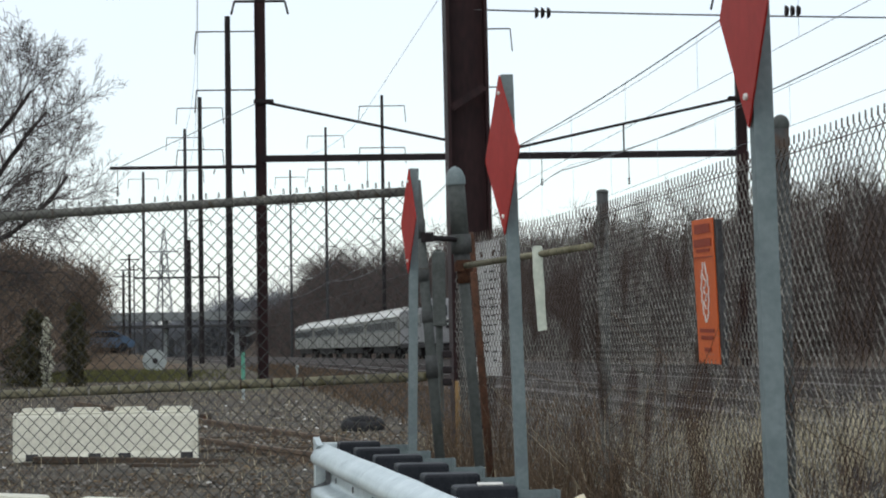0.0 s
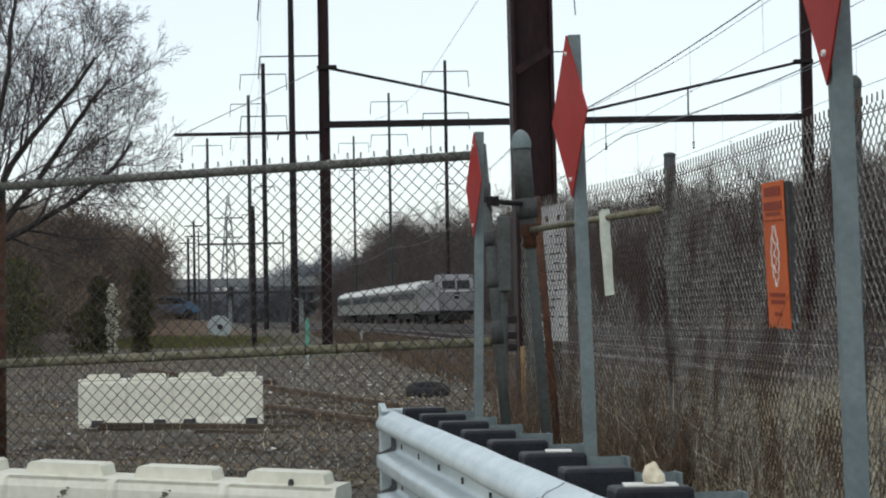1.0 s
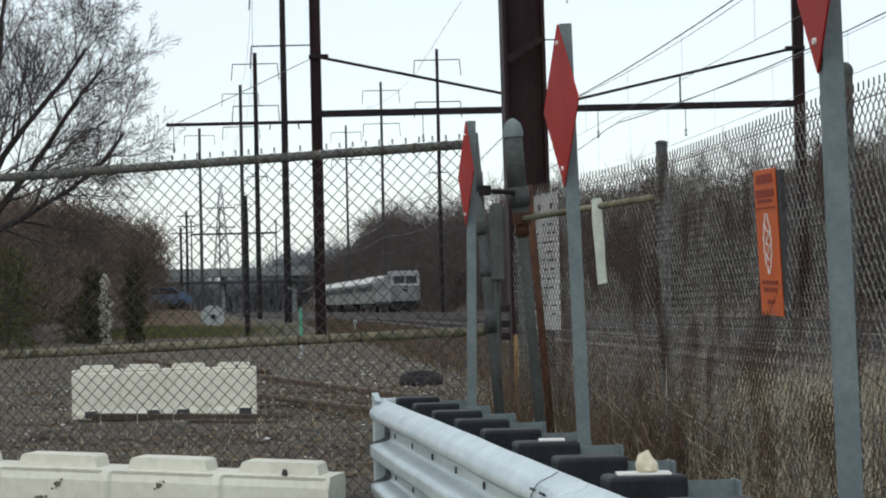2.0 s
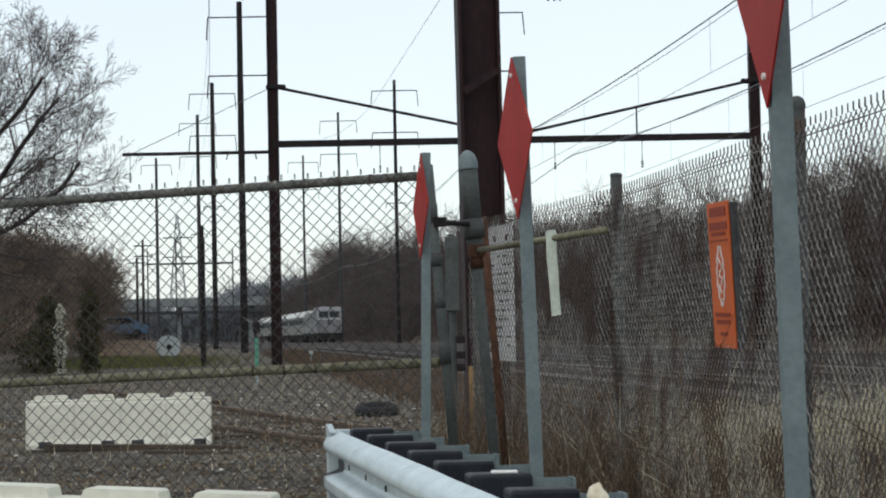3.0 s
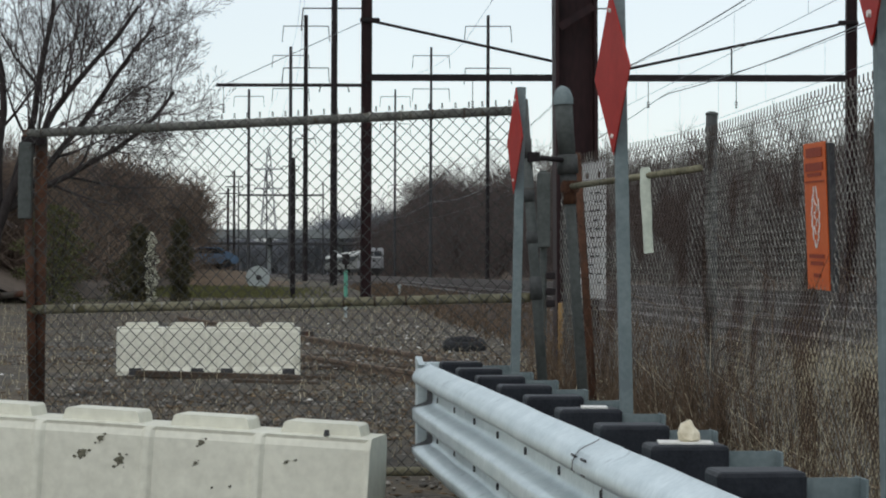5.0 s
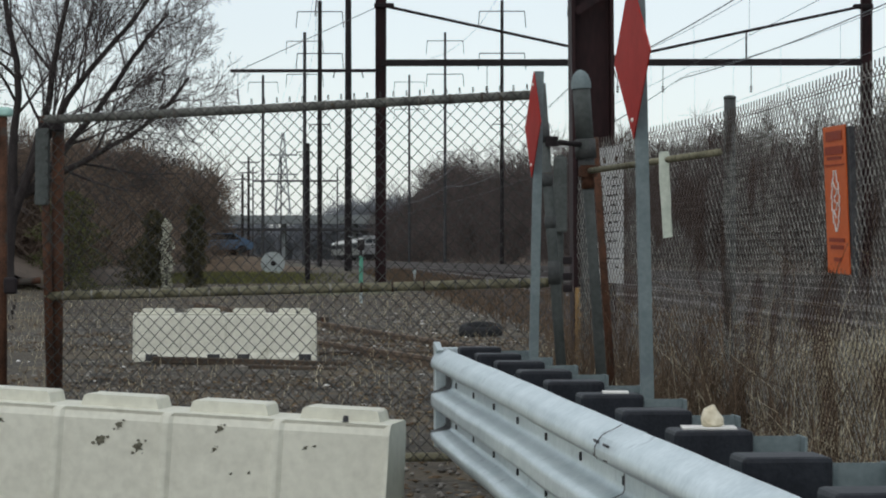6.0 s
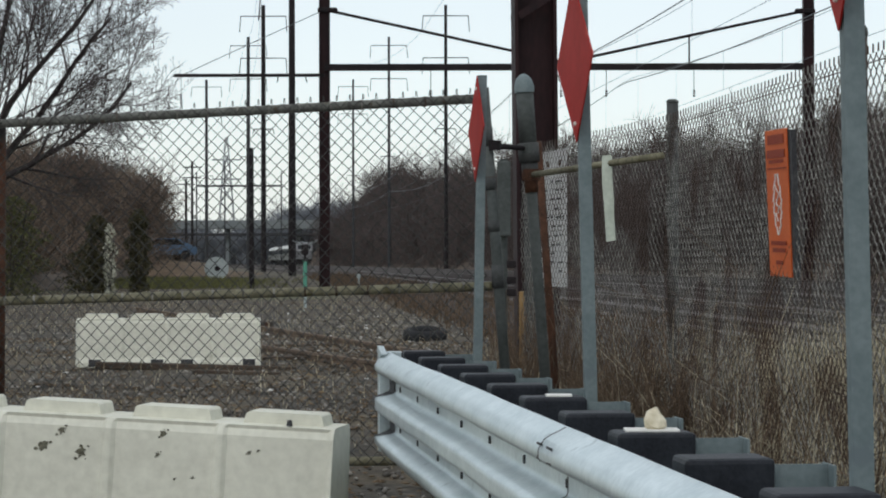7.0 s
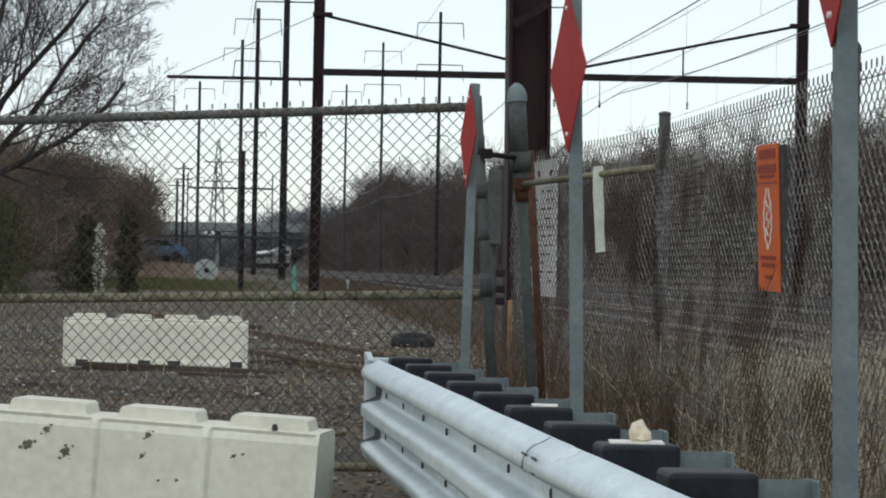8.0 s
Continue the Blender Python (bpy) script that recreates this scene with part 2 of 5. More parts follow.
def from_arrays(name, v, f, material, parent=None):
    me = bpy.data.meshes.new(name)
    me.vertices.add(len(v))
    me.vertices.foreach_set("co", np.asarray(v, np.float32).ravel())
    k = f.shape[1]
    me.loops.add(f.size)
    me.loops.foreach_set("vertex_index", f.astype(np.int32).ravel())
    me.polygons.add(len(f))
    me.polygons.foreach_set("loop_start", np.arange(0, f.size, k, dtype=np.int32))
    me.polygons.foreach_set("loop_total", np.full(len(f), k, np.int32))
    me.update(calc_edges=True)
    me.materials.append(material)
    ob = new(name, me)
    if parent is not None:
        ob.parent = parent
    return ob


# ---- the plan: the railway runs away and bends slowly to the left ----
def line_x(y):
    """The row of catenary columns on the near side of the tracks."""
    x = 0.82 - 0.083 * (y - 20.4)
    b = min(max(y - 140, 0), 80)
    return x - 0.00023 * b * b - 0.037 * max(y - 220, 0)


def ground_z(x, y):
    """Level yard, rising gently to the railway, with a low bed under the tracks."""
    s = min(max((y - 13) / 14, 0), 1)
    z = 0.2 * s * s * (3 - 2 * s)
    s = min(max((y - 24) / 40, 0), 1)
    z += 0.12 * s
    off = x - line_x(y)
    bed = min(max((off - 0.2) / 1.6, 0), 1) * min(max((20.0 - off) / 1.6, 0), 1)
    return max(z, 0.36 * bed) if y > 14 else z


RAIL_TOP = 0.65
TRACKS = (3.6, 7.4, 11.2, 15.0)


def ground_material():
    m = bpy.data.materials.new("yard_ground")
    m.use_nodes = True
    n, l = m.node_tree.nodes, m.node_tree.links
    b = n["Principled BSDF"]
    b.inputs["Roughness"].default_value = 0.95
    tc = n.new("ShaderNodeTexCoord")

    def noise_of(scale, detail=6):
        t = n.new("ShaderNodeTexNoise")
        t.inputs["Scale"].default_value, t.inputs["Detail"].default_value = scale, detail
        l.new(tc.outputs["Object"], t.inputs["Vector"])
        return t.outputs["Fac"]

    def ramp(fac, stops):
        r = n.new("ShaderNodeValToRGB")
        while len(r.color_ramp.elements) < len(stops):
            r.color_ramp.elements.new(0.5)
        for e, (at, c) in zip(r.color_ramp.elements, stops):
            e.position, e.color = at, (*c, 1)
        l.new(fac, r.inputs["Fac"])
        return r.outputs["Color"]

    def mixed(fac, a, c):
        x = n.new("ShaderNodeMix")
        x.data_type = "RGBA"
        l.new(fac, x.inputs["Factor"])
        l.new(a, x.inputs["A"])
        l.new(c, x.inputs["B"])
        return x.outputs["Result"]

    def step(fac, lo, hi):
        r = n.new("ShaderNodeMapRange")
        r.inputs["From Min"].default_value, r.inputs["From Max"].default_value = lo, hi
        l.new(fac, r.inputs["Value"])
        return r.outputs[0]

    soil = ramp(noise_of(14), ((0.3, (0.016, 0.013, 0.009)), (0.5, (0.05, 0.041, 0.029)), (0.72, (0.14, 0.12, 0.092))))
    clods = ramp(noise_of(2.3), ((0.35, (0.018, 0.014, 0.010)), (0.65, (0.085, 0.066, 0.043))))
    leaf = ramp(noise_of(30), ((0.3, (0.04, 0.03, 0.017)), (0.7, (0.15, 0.112, 0.065))))
    grass = ramp(noise_of(20), ((0.3, (0.045, 0.05, 0.022)), (0.7, (0.13, 0.125, 0.06))))
    c = mixed(step(noise_of(0.9), 0.46, 0.58), soil, leaf)
    c = mixed(step(noise_of(0.45), 0.5, 0.62), c, clods)
    c = mixed(step(noise_of(0.11), 0.60, 0.68), c, grass)
    l.new(c, b.inputs["Base Color"])
    bp = n.new("ShaderNodeBump")
    bp.inputs["Strength"].default_value, bp.inputs["Distance"].default_value = 0.7, 0.04
    l.new(noise_of(22, 9), bp.inputs["Height"])
    l.new(bp.outputs[0], b.inputs["Normal"])
    return m


def build_ground():
    ys = [-30, -10, 0, 4, 8, 11] + [12 + 0.5 * i for i in range(60)] + [42 + 3 * i for i in range(20)] + [105 + 15 * i for i in range(30)] + [700, 1200, 3000]
    offs = [-2500, -700, -200, -80, -40, -25, -18] + [-14 + 0.5 * i for i in range(72)] + [24, 30, 45, 90, 250, 800, 2500]
    bm = bmesh.new()
    rows = []
    for y in ys:
        row = []
        for o in offs:
            x = o + (line_x(y) if y < 500 else line_x(500))
            z = ground_z(x, y) if y < 450 else 0.32
            if 2 < y < 80 and abs(o) < 30:
                z += 0.05 * (noise.noise((x * 0.5, y * 0.5, 0)) + 0.5 * noise.noise((x * 1.7, y * 1.7, 3)))
            row.append(bm.verts.new((x, y, z)))
        rows.append(row)
    for a, b in zip(rows, rows[1:]):
        for i in range(len(offs) - 1):
            bm.faces.new((a[i], a[i + 1], b[i + 1], b[i]))
    ob = finish("ground", bm, ground_material(), smooth=True)
    tagged(ob, "bare brown dirt and stone yard with dead leaves", "ground", kind="structure")


build_ground()

# ---- thrie-beam guardrail ----
RAIL_DIR = Vector((0.1203, -0.9927, 0)).normalized()
RAIL_OUT = Vector((-0.9927, -0.1203, 0)).normalized()
RAIL_END = Vector((-0.252, 11.3, 0))
RAIL_Z = 0.85


def rail_frame(s):
    """The frame at s metres from the far end: x along the rail, y to the road, z up."""
    m = Matrix((RAIL_DIR, RAIL_OUT, (0, 0, 1))).transposed().to_4x4()
    return Matrix.Translation(RAIL_END + RAIL_DIR * s) @ m


def thrie_profile():
    pts = []
    for i in range(49):
        w = 0.506 * i / 48
        # three rounded ridges with two valleys between
        u = 0.5 + 0.5 * math.cos((w - 0.06) / 0.194 * 2 * math.pi)
        u = min(max((u - 0.16) / 0.68, 0), 1)
        u = u * u * (3 - 2 * u)
        if w < 0.06:
            u = max(u, 0.0) * (0.55 + 0.45 * w / 0.06)
        if w > 0.446:
            u = u * (0.55 + 0.45 * (0.506 - w) / 0.06)
        pts.append((0.083 * u, -w))
    return pts


def rail_panel(s0, s1, lift=0.0):
    bm = bmesh.new()
    pts, n = thrie_profile(), 24
    grid = []
    for i in range(n + 1):
        s = s0 + (s1 - s0) * i / n
        wob = 0.004 * math.sin(s * 1.7) + 0.002 * math.sin(s * 5.1)
        grid.append([[bm.verts.new((s, u + t + lift + wob, RAIL_Z + w)) for u, w in pts] for t in (0.0, -0.004)])
    for a, b in zip(grid, grid[1:]):
        for k in range(len(pts) - 1):
            bm.faces.new((a[0][k], b[0][k], b[0][k + 1], a[0][k + 1]))
            bm.faces.new((a[1][k + 1], b[1][k + 1], b[1][k], a[1][k]))
        for k in (0, len(pts) - 1):
            bm.faces.new((a[0][k], a[1][k], b[1][k], b[0][k]))
    for g in (grid[0], grid[-1]):
        for k in range(len(pts) - 1):
            bm.faces.new((g[0][k], g[0][k + 1], g[1][k + 1], g[1][k]))
    return bm


SPACING = 0.765
FIRST_POST = 0.156
SPLICE = 5.15


def build_guardrail():
    rail = thing("guardrail", "silver corrugated three-ridge steel guardrail on black offset blocks", "guardrail", rail_frame(0))
    part("rail_panel", rail_panel(0.0, SPLICE + 0.3), GALV, rail, smooth=True)
    part("rail_panel", rail_panel(SPLICE, SPLICE + 7.0, 0.005), GALV, rail, smooth=True)
    # the flared end plate
    bm = bmesh.new()
    box(bm, (0.012, 0.16, 0.50), (-0.03, -0.022, RAIL_Z - 0.245), bevel=0.004)
    box(bm, (0.08, 0.012, 0.50), (-0.07, 0.052, RAIL_Z - 0.245), bevel=0.004)
    prism(bm, [(-0.11, 0.0), (0.12, 0.0), (-0.08, 0.036), (-0.11, 0.032)], 0.03, Matrix.Translation((0, 0.045, RAIL_Z - 0.004)))
    part("end_plate", bm, GALV, rail, "pale galvanised end plate")
    # slotted bolt heads in the valleys and at the lap
    pts = thrie_profile()
    # first, black ribbons that stand in for shadow at the far end and lap
    for rib, wide, lo, hi in ((0.0, 0.0, 0.07, 0.245), (0.0, 0.0, 0.262, 0.44), (SPLICE, 0.02, -1, 1)):
        bm = bmesh.new()
        run = [(u, w) for u, w in pts if lo < -w < hi]
        if wide:
            rows = [[bm.verts.new((rib + e, u + 0.009, RAIL_Z + w)) for u, w in run] for e in (-wide, wide)]
        else:
            # the painted shade runs thickest in the valley and thins out towards the ridges
            rows = [[bm.verts.new((e * (0.03 + 0.24 * (1 - u / 0.083)), u + 0.008, RAIL_Z + w)) for u, w in run] for e in (0.0, 1.0)]
        for j in range(len(run) - 1):
            bm.faces.new((rows[0][j], rows[1][j], rows[1][j + 1], rows[0][j + 1]))
        part("lap_shadow", bm, BLACK_INK, rail, "dark ribbon painted as the shadow at a rail joint")
    for k in range(14):
        for w in (0.157, 0.351):
            bm = bmesh.new()
            box(bm, (0.009, 0.010, 0.028), (0.52 + SPACING * k, 0.006, RAIL_Z - w), bevel=0.004)
            part("bolt", bm, BLACK_INK, rail, "dark slotted bolt head")
    for ds in (-0.10, 0.06):
        for w in (0.045, 0.085, 0.240, 0.275, 0.43, 0.465):
            bm = bmesh.new()
            box(bm, (0.07, 0.006, 0.007), (SPLICE + ds + 0.09, 0.088, RAIL_Z - w), bevel=0.002)
            part("bolt", bm, BLACK_INK, rail, "dark slotted bolt head")
    for k in range(13):
        s = FIRST_POST + SPACING * k
        z0 = RAIL_Z + 0.015
        bm = bmesh.new()
        box(bm, (0.15, 0.205, 0.52), (s, -0.145, z0 - 0.26), bevel=0.012)
        part("offset_block", bm, BLOCK, rail, "black plastic offset block")
        bm = bmesh.new()
        for dy in (-0.252, -0.39):
            box(bm, (0.10, 0.007, z0 - 0.02), (s, dy, (z0 - 0.02) / 2), bevel=0.002)
        box(bm, (0.006, 0.14, z0 - 0.02), (s, -0.321, (z0 - 0.02) / 2))
        part("post", bm, POST_GREY, rail, "galvanised steel post")
    return rail


GUARDRAIL = build_guardrail()


# ---- red diamond markers on steel channel posts ----
def diamond_marker(s, side, centre_z, tip, lean=0.0, face=0.0):
    """A red diamond on a channel post bolted behind the guardrail at s metres from its end."""
    m = rail_frame(s) @ pose(0, -0.375 + side, 0, 0, 0, 0) @ pose(0, 0, 0.3, lean, 0, 0)
    ob = thing("diamond_marker", "faded red diamond marker on a grey steel channel post", "road marker", m, "diamond markers along the guardrail")
    top = centre_z + tip - 0.3
    bm = bmesh.new()
    prism(bm, [(0.022, -0.021), (0.022, 0.021), (-0.012, 0.021), (-0.012, 0.017), (0.018, 0.017), (0.018, -0.017), (-0.012, -0.017), (-0.012, -0.021)], top + 0.3,
          Matrix.Translation((0, 0, (top - 0.3) / 2)) @ pose(0, 0, 0, 90))
    part("post", bm, POST_GREY, ob)
    bm = bmesh.new()
    r, c = tip, centre_z - 0.3
    out = [(r, 0), (r - 0.02, 0.02), (0.02, r - 0.02), (0, r), (-0.02, r - 0.02), (-r + 0.02, 0.02), (-r, 0), (-r + 0.02, -0.02), (-0.02, -r + 0.02), (0, -r), (0.02, -r + 0.02), (r - 0.02, -0.02)]
    prism(bm, out, 0.004, Matrix.Translation((0, 0.026, c)) @ pose(0, 0, 0, 0, 0, face))
    plate = part("diamond_panel", bm, RED, ob, "faded red reflective panel")
    for dz in (-r + 0.065, r - 0.065):
        bm = bmesh.new()
        rod(bm, (0, 0.024, c + dz), (0, 0.035, c + dz), 0.009, 0.007, 8)
        part("bolt", bm, WHITE_INK, plate, "pale bolt head")
    return ob


diamond_marker(0.25, -0.017, 1.957, 0.262, 1.1, -0.7)
diamond_marker(3.49, 0.002, 2.005, 0.285, -1.3, -2.4)
diamond_marker(6.87, 0.084, 2.026, 0.262, -1.1, 4.5)


# ---- chain link ----
def chain_link(width, height, pitch=0.0718, r=0.0019, top_barbs=0.035, bulge=0.0, sides=3):
    """A sheet of woven zigzag wires in x and z, with twisted ends standing over the top."""
    half = pitch / 2
    cols, rows = int(width / half), int(height / half)
    P, Q = [], []
    for c in range(cols):
        for k in range(rows):
            # neighbouring wires zigzag towards one another and hook at each turn
            e = 1 if (k + c) % 2 else -1
            x0, x1 = (c + 0.5 - 0.5 * e) * half, (c + 0.5 + 0.5 * e) * half
            w = bulge * (math.sin(c * 0.19) + math.sin(k * 0.21 + c * 0.06))
            P.append((x0, -0.0025 * e + w, k * half))
            Q.append((x1, 0.0025 * e + w, (k + 1) * half))
        if c % 2:
            continue
        zt = rows * pitch / 2
        for e in (-1, 1):
            P.append(((c + 0.5) * half + e * 0.004, 0, zt))
            Q.append(((c + 0.5) * half - e * 0.004 + 0.006 * e, 0, zt + top_barbs))
    return tubes(P, Q, r, r, sides)


def build_gate():
    right, left = Vector((0.295, 11.6, 0)), Vector((-2.44, 12.3, 0))
    span = (left - right).length
    x = (right - left).normalized()
    y = Vector((-x.y, x.x, 0))
    m = Matrix.Translation(left) @ Matrix((x, y, (0, 0, 1))).transposed().to_4x4() @ pose(0, 0, 0, 0, -1.75, 0)
    g = thing("swing_gate", "tall chain-link swing gate with mossy pipe rails, closed", "gate", m)
    zb, zm, zt = 0.20, 1.092, 2.058
    for z in (zb, zm, zt):
        bm = bmesh.new()
        rod(bm, (0, 0, z), (span, 0, z), 0.024, sides=14)
        # the top rail against the sky gets the pipe darkened as if backlit
        part("rail", bm, PIPE_GREY if z == zt else PIPE, g, smooth=True)
    for xx in (0.012, span - 0.012):
        bm = bmesh.new()
        out = 0.085 if xx > 1 else 0.0
        rod(bm, (xx + out, 0, zb), (xx, 0, zt + (0.055 if out else 0.02)), 0.027 if out else 0.024, sides=14)
        part("stile", bm, GALV_DULL if xx > 1 else RUST, g, smooth=True)
    v, f = chain_link(span, zt - zb + 0.06, r=0.0025, top_barbs=0.03)
    v[:, 2] += zb - 0.02
    v[:, 1] -= 0.028
    from_arrays("wire_mesh", v, f, WIRE, g)
    for z, rr, hh in ((1.86, 0.031, 0.05), (1.62, 0.030, 0.035), (1.40, 0.030, 0.03), (1.14, 0.032, 0.06), (0.62, 0.030, 0.03)):
        bm = bmesh.new()
        xx = span - 0.012 + 0.085 * (zt - z) / (zt - zb)
        rod(bm, (xx, 0, z - hh), (xx, 0, z + hh), rr, sides=14)
        part("collar", bm, FENCE_POST, g, "dull wrapped collar", smooth=True)
    # tie wires round the top and middle rails
    for i in range(16):
        for z in (zm, zt):
            bm = bmesh.new()
            bmesh.ops.create_cone(bm, segments=10, radius1=0.028, radius2=0.028, depth=0.012, matrix=Matrix.Translation((0.1 + i * span / 16.5, 0, z)) @ pose(0, 0, 0, 0, 90, 25))
            part("tie_wire", bm, WIRE_OLD, g)
    return g


build_gate()


def terminal_post(name, label, at, height, r, material, cap=True, lean=(0, 0)):
    ob = thing(name, label, "fence post", pose(at[0], at[1], at[2], lean[0], lean[1], 0))
    bm = bmesh.new()
    rod(bm, (0, 0, 0), (0, 0, height), r, sides=20)
    part("shaft", bm, material, ob, smooth=True)
    if cap:
        bm = bmesh.new()
        prof = [(r * 1.12, -0.03), (r * 1.14, 0.0), (r * 1.0, 0.02), (r * 0.8, 0.045), (r * 0.45, 0.062), (r * 0.12, 0.07)]
        rings = [[bm.verts.new((q * math.cos(a * math.pi / 8), q * math.sin(a * math.pi / 8), height + z)) for a in range(16)] for q, z in prof]
        for a, b in zip(rings, rings[1:]):
            for k in range(16):
                bm.faces.new((a[k], a[(k + 1) % 16], b[(k + 1) % 16], b[k]))
        bm.faces.new(rings[-1])
        part("cap", bm, GALV, ob, "pale domed cap", smooth=True)
    return ob


GPOST = terminal_post("gate_post", "thick galvanised gate post with a domed cap", (0.597, 11.85, -0.1), 2.325, 0.028, GALV_DULL, cap=False, lean=(0, -4.0))
bm = bmesh.new()
rod(bm, (0, 0, 2.0), (0, 0, 2.325), 0.046, sides=20)
sleeve = part("sleeve", bm, GALV_DULL, GPOST, "wider steel sleeve", smooth=True)
bm = bmesh.new()
rings = [[bm.verts.new((q * math.cos(a * math.pi / 8), q * math.sin(a * math.pi / 8), 2.325 + z)) for a in range(16)] for q, z in ((0.052, -0.03), (0.053, 0.0), (0.048, 0.02), (0.039, 0.045), (0.022, 0.062), (0.006, 0.07))]
for a, b in zip(rings, rings[1:]):
    for k in range(16):
        bm.faces.new((a[k], a[(k + 1) % 16], b[(k + 1) % 16], b[k]))
bm.faces.new(rings[-1])
part("cap", bm, POST_GREY, GPOST, "pale domed cap", smooth=True)
for z, r, h in ((1.98, 0.056, 0.05), (1.90, 0.044, 0.03), (1.82, 0.036, 0.05)):
    bm = bmesh.new()
    rod(bm, (0, 0, z - h), (0, 0, z + h), r, sides=18)
    part("band", bm, FENCE_POST if z > 1.85 else RUST, GPOST, "rust-stained steel band", smooth=True)


def hinge(at, to):
    ob = thing("steel_bracket", "dark steel hinge bracket clamped between post and gate", "bracket")
    bm = bmesh.new()
    rod(bm, at, to, 0.014, sides=8)
    part("pin", bm, POLE_DARK, ob)
    for p, r in ((at, 0.047), (to, 0.034)):
        bm = bmesh.new()
        bmesh.ops.create_cone(bm, segments=16, radius1=r, radius2=r, depth=0.05, cap_ends=True, matrix=Matrix.Translation(p))
        part("clamp", bm, GALV_DULL if r > 0.04 else POLE_DARK, ob)


hinge((0.455, 11.84, 1.895), (0.275, 11.60, 1.90))

# a brace pipe runs from the gate post towards the fence, with a pale strip hung on it
brace = thing("brace_pipe", "rusty pipe rail clamped to the gate post", "pipe")
bm = bmesh.new()
rod(bm, (0.475, 11.83, 1.758), (0.99, 10.1, 1.776), 0.016, sides=12)
part("pipe", bm, PIPE, brace, smooth=True)
bm = bmesh.new()
bmesh.ops.create_cone(bm, segments=16, radius1=0.05, radius2=0.05, depth=0.06, cap_ends=True, matrix=Matrix.Translation((0.472, 11.85, 1.758)))
part("clamp", bm, RUST, brace, "rusty clamp")
bm = bmesh.new()
out = [(-0.024, 0.0), (-0.018, 0.01), (0.02, 0.012), (0.027, 0.0), (0.024, -0.1), (0.028, -0.2), (0.026, -0.28), (0.03, -0.395), (-0.016, -0.40), (-0.02, -0.25), (-0.026, -0.12)]
prism(bm, out, 0.006)
strip = finish("hanging_strip", bm, STRIP)
strip.matrix_world = pose(0.787, 10.72, 1.797, 0, -2.0, -22)
tagged(strip, "pale grey-green plastic strip hanging from the pipe", "strip")

# ---- the other gate post, with its latch ----
lpost = terminal_post("gate_post", "rusty steel gate post with a chain and latch", (-2.43, 12.36, 0.0), 2.03, 0.034, RUST, cap=False, lean=(0, 0.4))
bm = bmesh.new()
box(bm, (0.075, 0.05, 0.42), (-0.075, -0.055, 1.80), bevel=0.006)
part("bracket", bm, GALV_DULL, lpost, "grey steel bracket")
bm = bmesh.new()
box(bm, (0.14, 0.05, 0.045), (-0.03, -0.05, 2.02), bevel=0.006)
part("clamp", bm, POLE_DARK, lpost, "dark steel clamp")
post2 = terminal_post("gate_post", "rusty steel gate post with a mint-green cap", (-2.715, 12.3, 0.0), 2.12, 0.03, RUST, cap=False)
bm = bmesh.new()
box(bm, (0.11, 0.09, 0.05), (0, 0, 2.10), bevel=0.015)
part("cap", bm, MINT, post2, "mint-green plastic cap")
bm = bmesh.new()
box(bm, (0.10, 0.06, 0.12), (-0.06, -0.03, 1.98), bevel=0.01)
part("latch_box", bm, GALV_DULL, post2)
latch = thing("gate_latch", "dark latch and chain between the two gate posts", "latch")
bm = bmesh.new()
rod(bm, (-2.70, 12.28, 1.16), (-2.50, 12.30, 1.18), 0.018, sides=8)
part("bar", bm, RUST, latch)
bm = bmesh.new()
box(bm, (0.07, 0.05, 0.09), (-2.655, 12.25, 1.15), bevel=0.012)
part("padlock", bm, POLE_DARK, latch, "dark padlock")
for k in range(7):
    bm = bmesh.new()
    bmesh.ops.create_cone(bm, segments=8, radius1=0.014, radius2=0.014, depth=0.008, matrix=Matrix.Translation((-2.645 + 0.012 * math.sin(k), 12.24, 1.09 - 0.028 * k)) @ pose(0, 0, 0, 90, 0, 40 * k))
    part("chain_link", bm, POLE_DARK, latch)
# ---- chain-link fence along the railway, bent at one post ----
def fence_frame(a, b):
    x = (b - a).normalized()
    return Matrix.Translation(a) @ Matrix((x, Vector((-x.y, x.x, 0)), (0, 0, 1))).transposed().to_4x4()


FENCE_A, FENCE_B, FENCE_C = Vector((2.0, 5.2, 0)), Vector((1.28, 13.0, 0)), Vector((0.57, 16.45, 0))


def build_fence(a, b, ys, label):
    m = fence_frame(a, b)
    ob = thing("chain_link_fence", label, "fence", m, "fence along the railway")
    length = (b - a).length
    v, f = chain_link(length, 2.05, r=0.0027, bulge=0.006, sides=4)
    v[:, 2] += 0.06
    from_arrays("wire_mesh", v, f, WIRE_OLD, ob)
    for y in ys:
        s, h = (y - a.y) / (b - a).normalized().y, 2.22
        bm = bmesh.new()
        rod(bm, (s, -0.045, -0.05), (s, -0.045, h), 0.034, sides=16)
        post = part("post", bm, FENCE_POST, ob, smooth=True)
        bm = bmesh.new()
        bmesh.ops.create_uvsphere(bm, u_segments=14, v_segments=8, radius=0.038, matrix=Matrix.Translation((s, -0.045, h)) @ Matrix.Diagonal((1, 1, 0.45 if y > 12 else 1.1, 1)))
        part("cap", bm, GALV_DULL, post, smooth=True)
    for z in (0.09, 2.07):
        bm = bmesh.new()
        rod(bm, (0, 0.008, z), (length, 0.008, z), 0.003, sides=6)
        part("tension_wire", bm, WIRE_OLD, ob)
    return ob


build_fence(FENCE_A, FENCE_B, (5.4, 9.08, 12.98), "tall rusty chain-link fence along the railway")
build_fence(FENCE_B, FENCE_C, (16.4,), "rusty chain-link fence section running on behind the gate post")


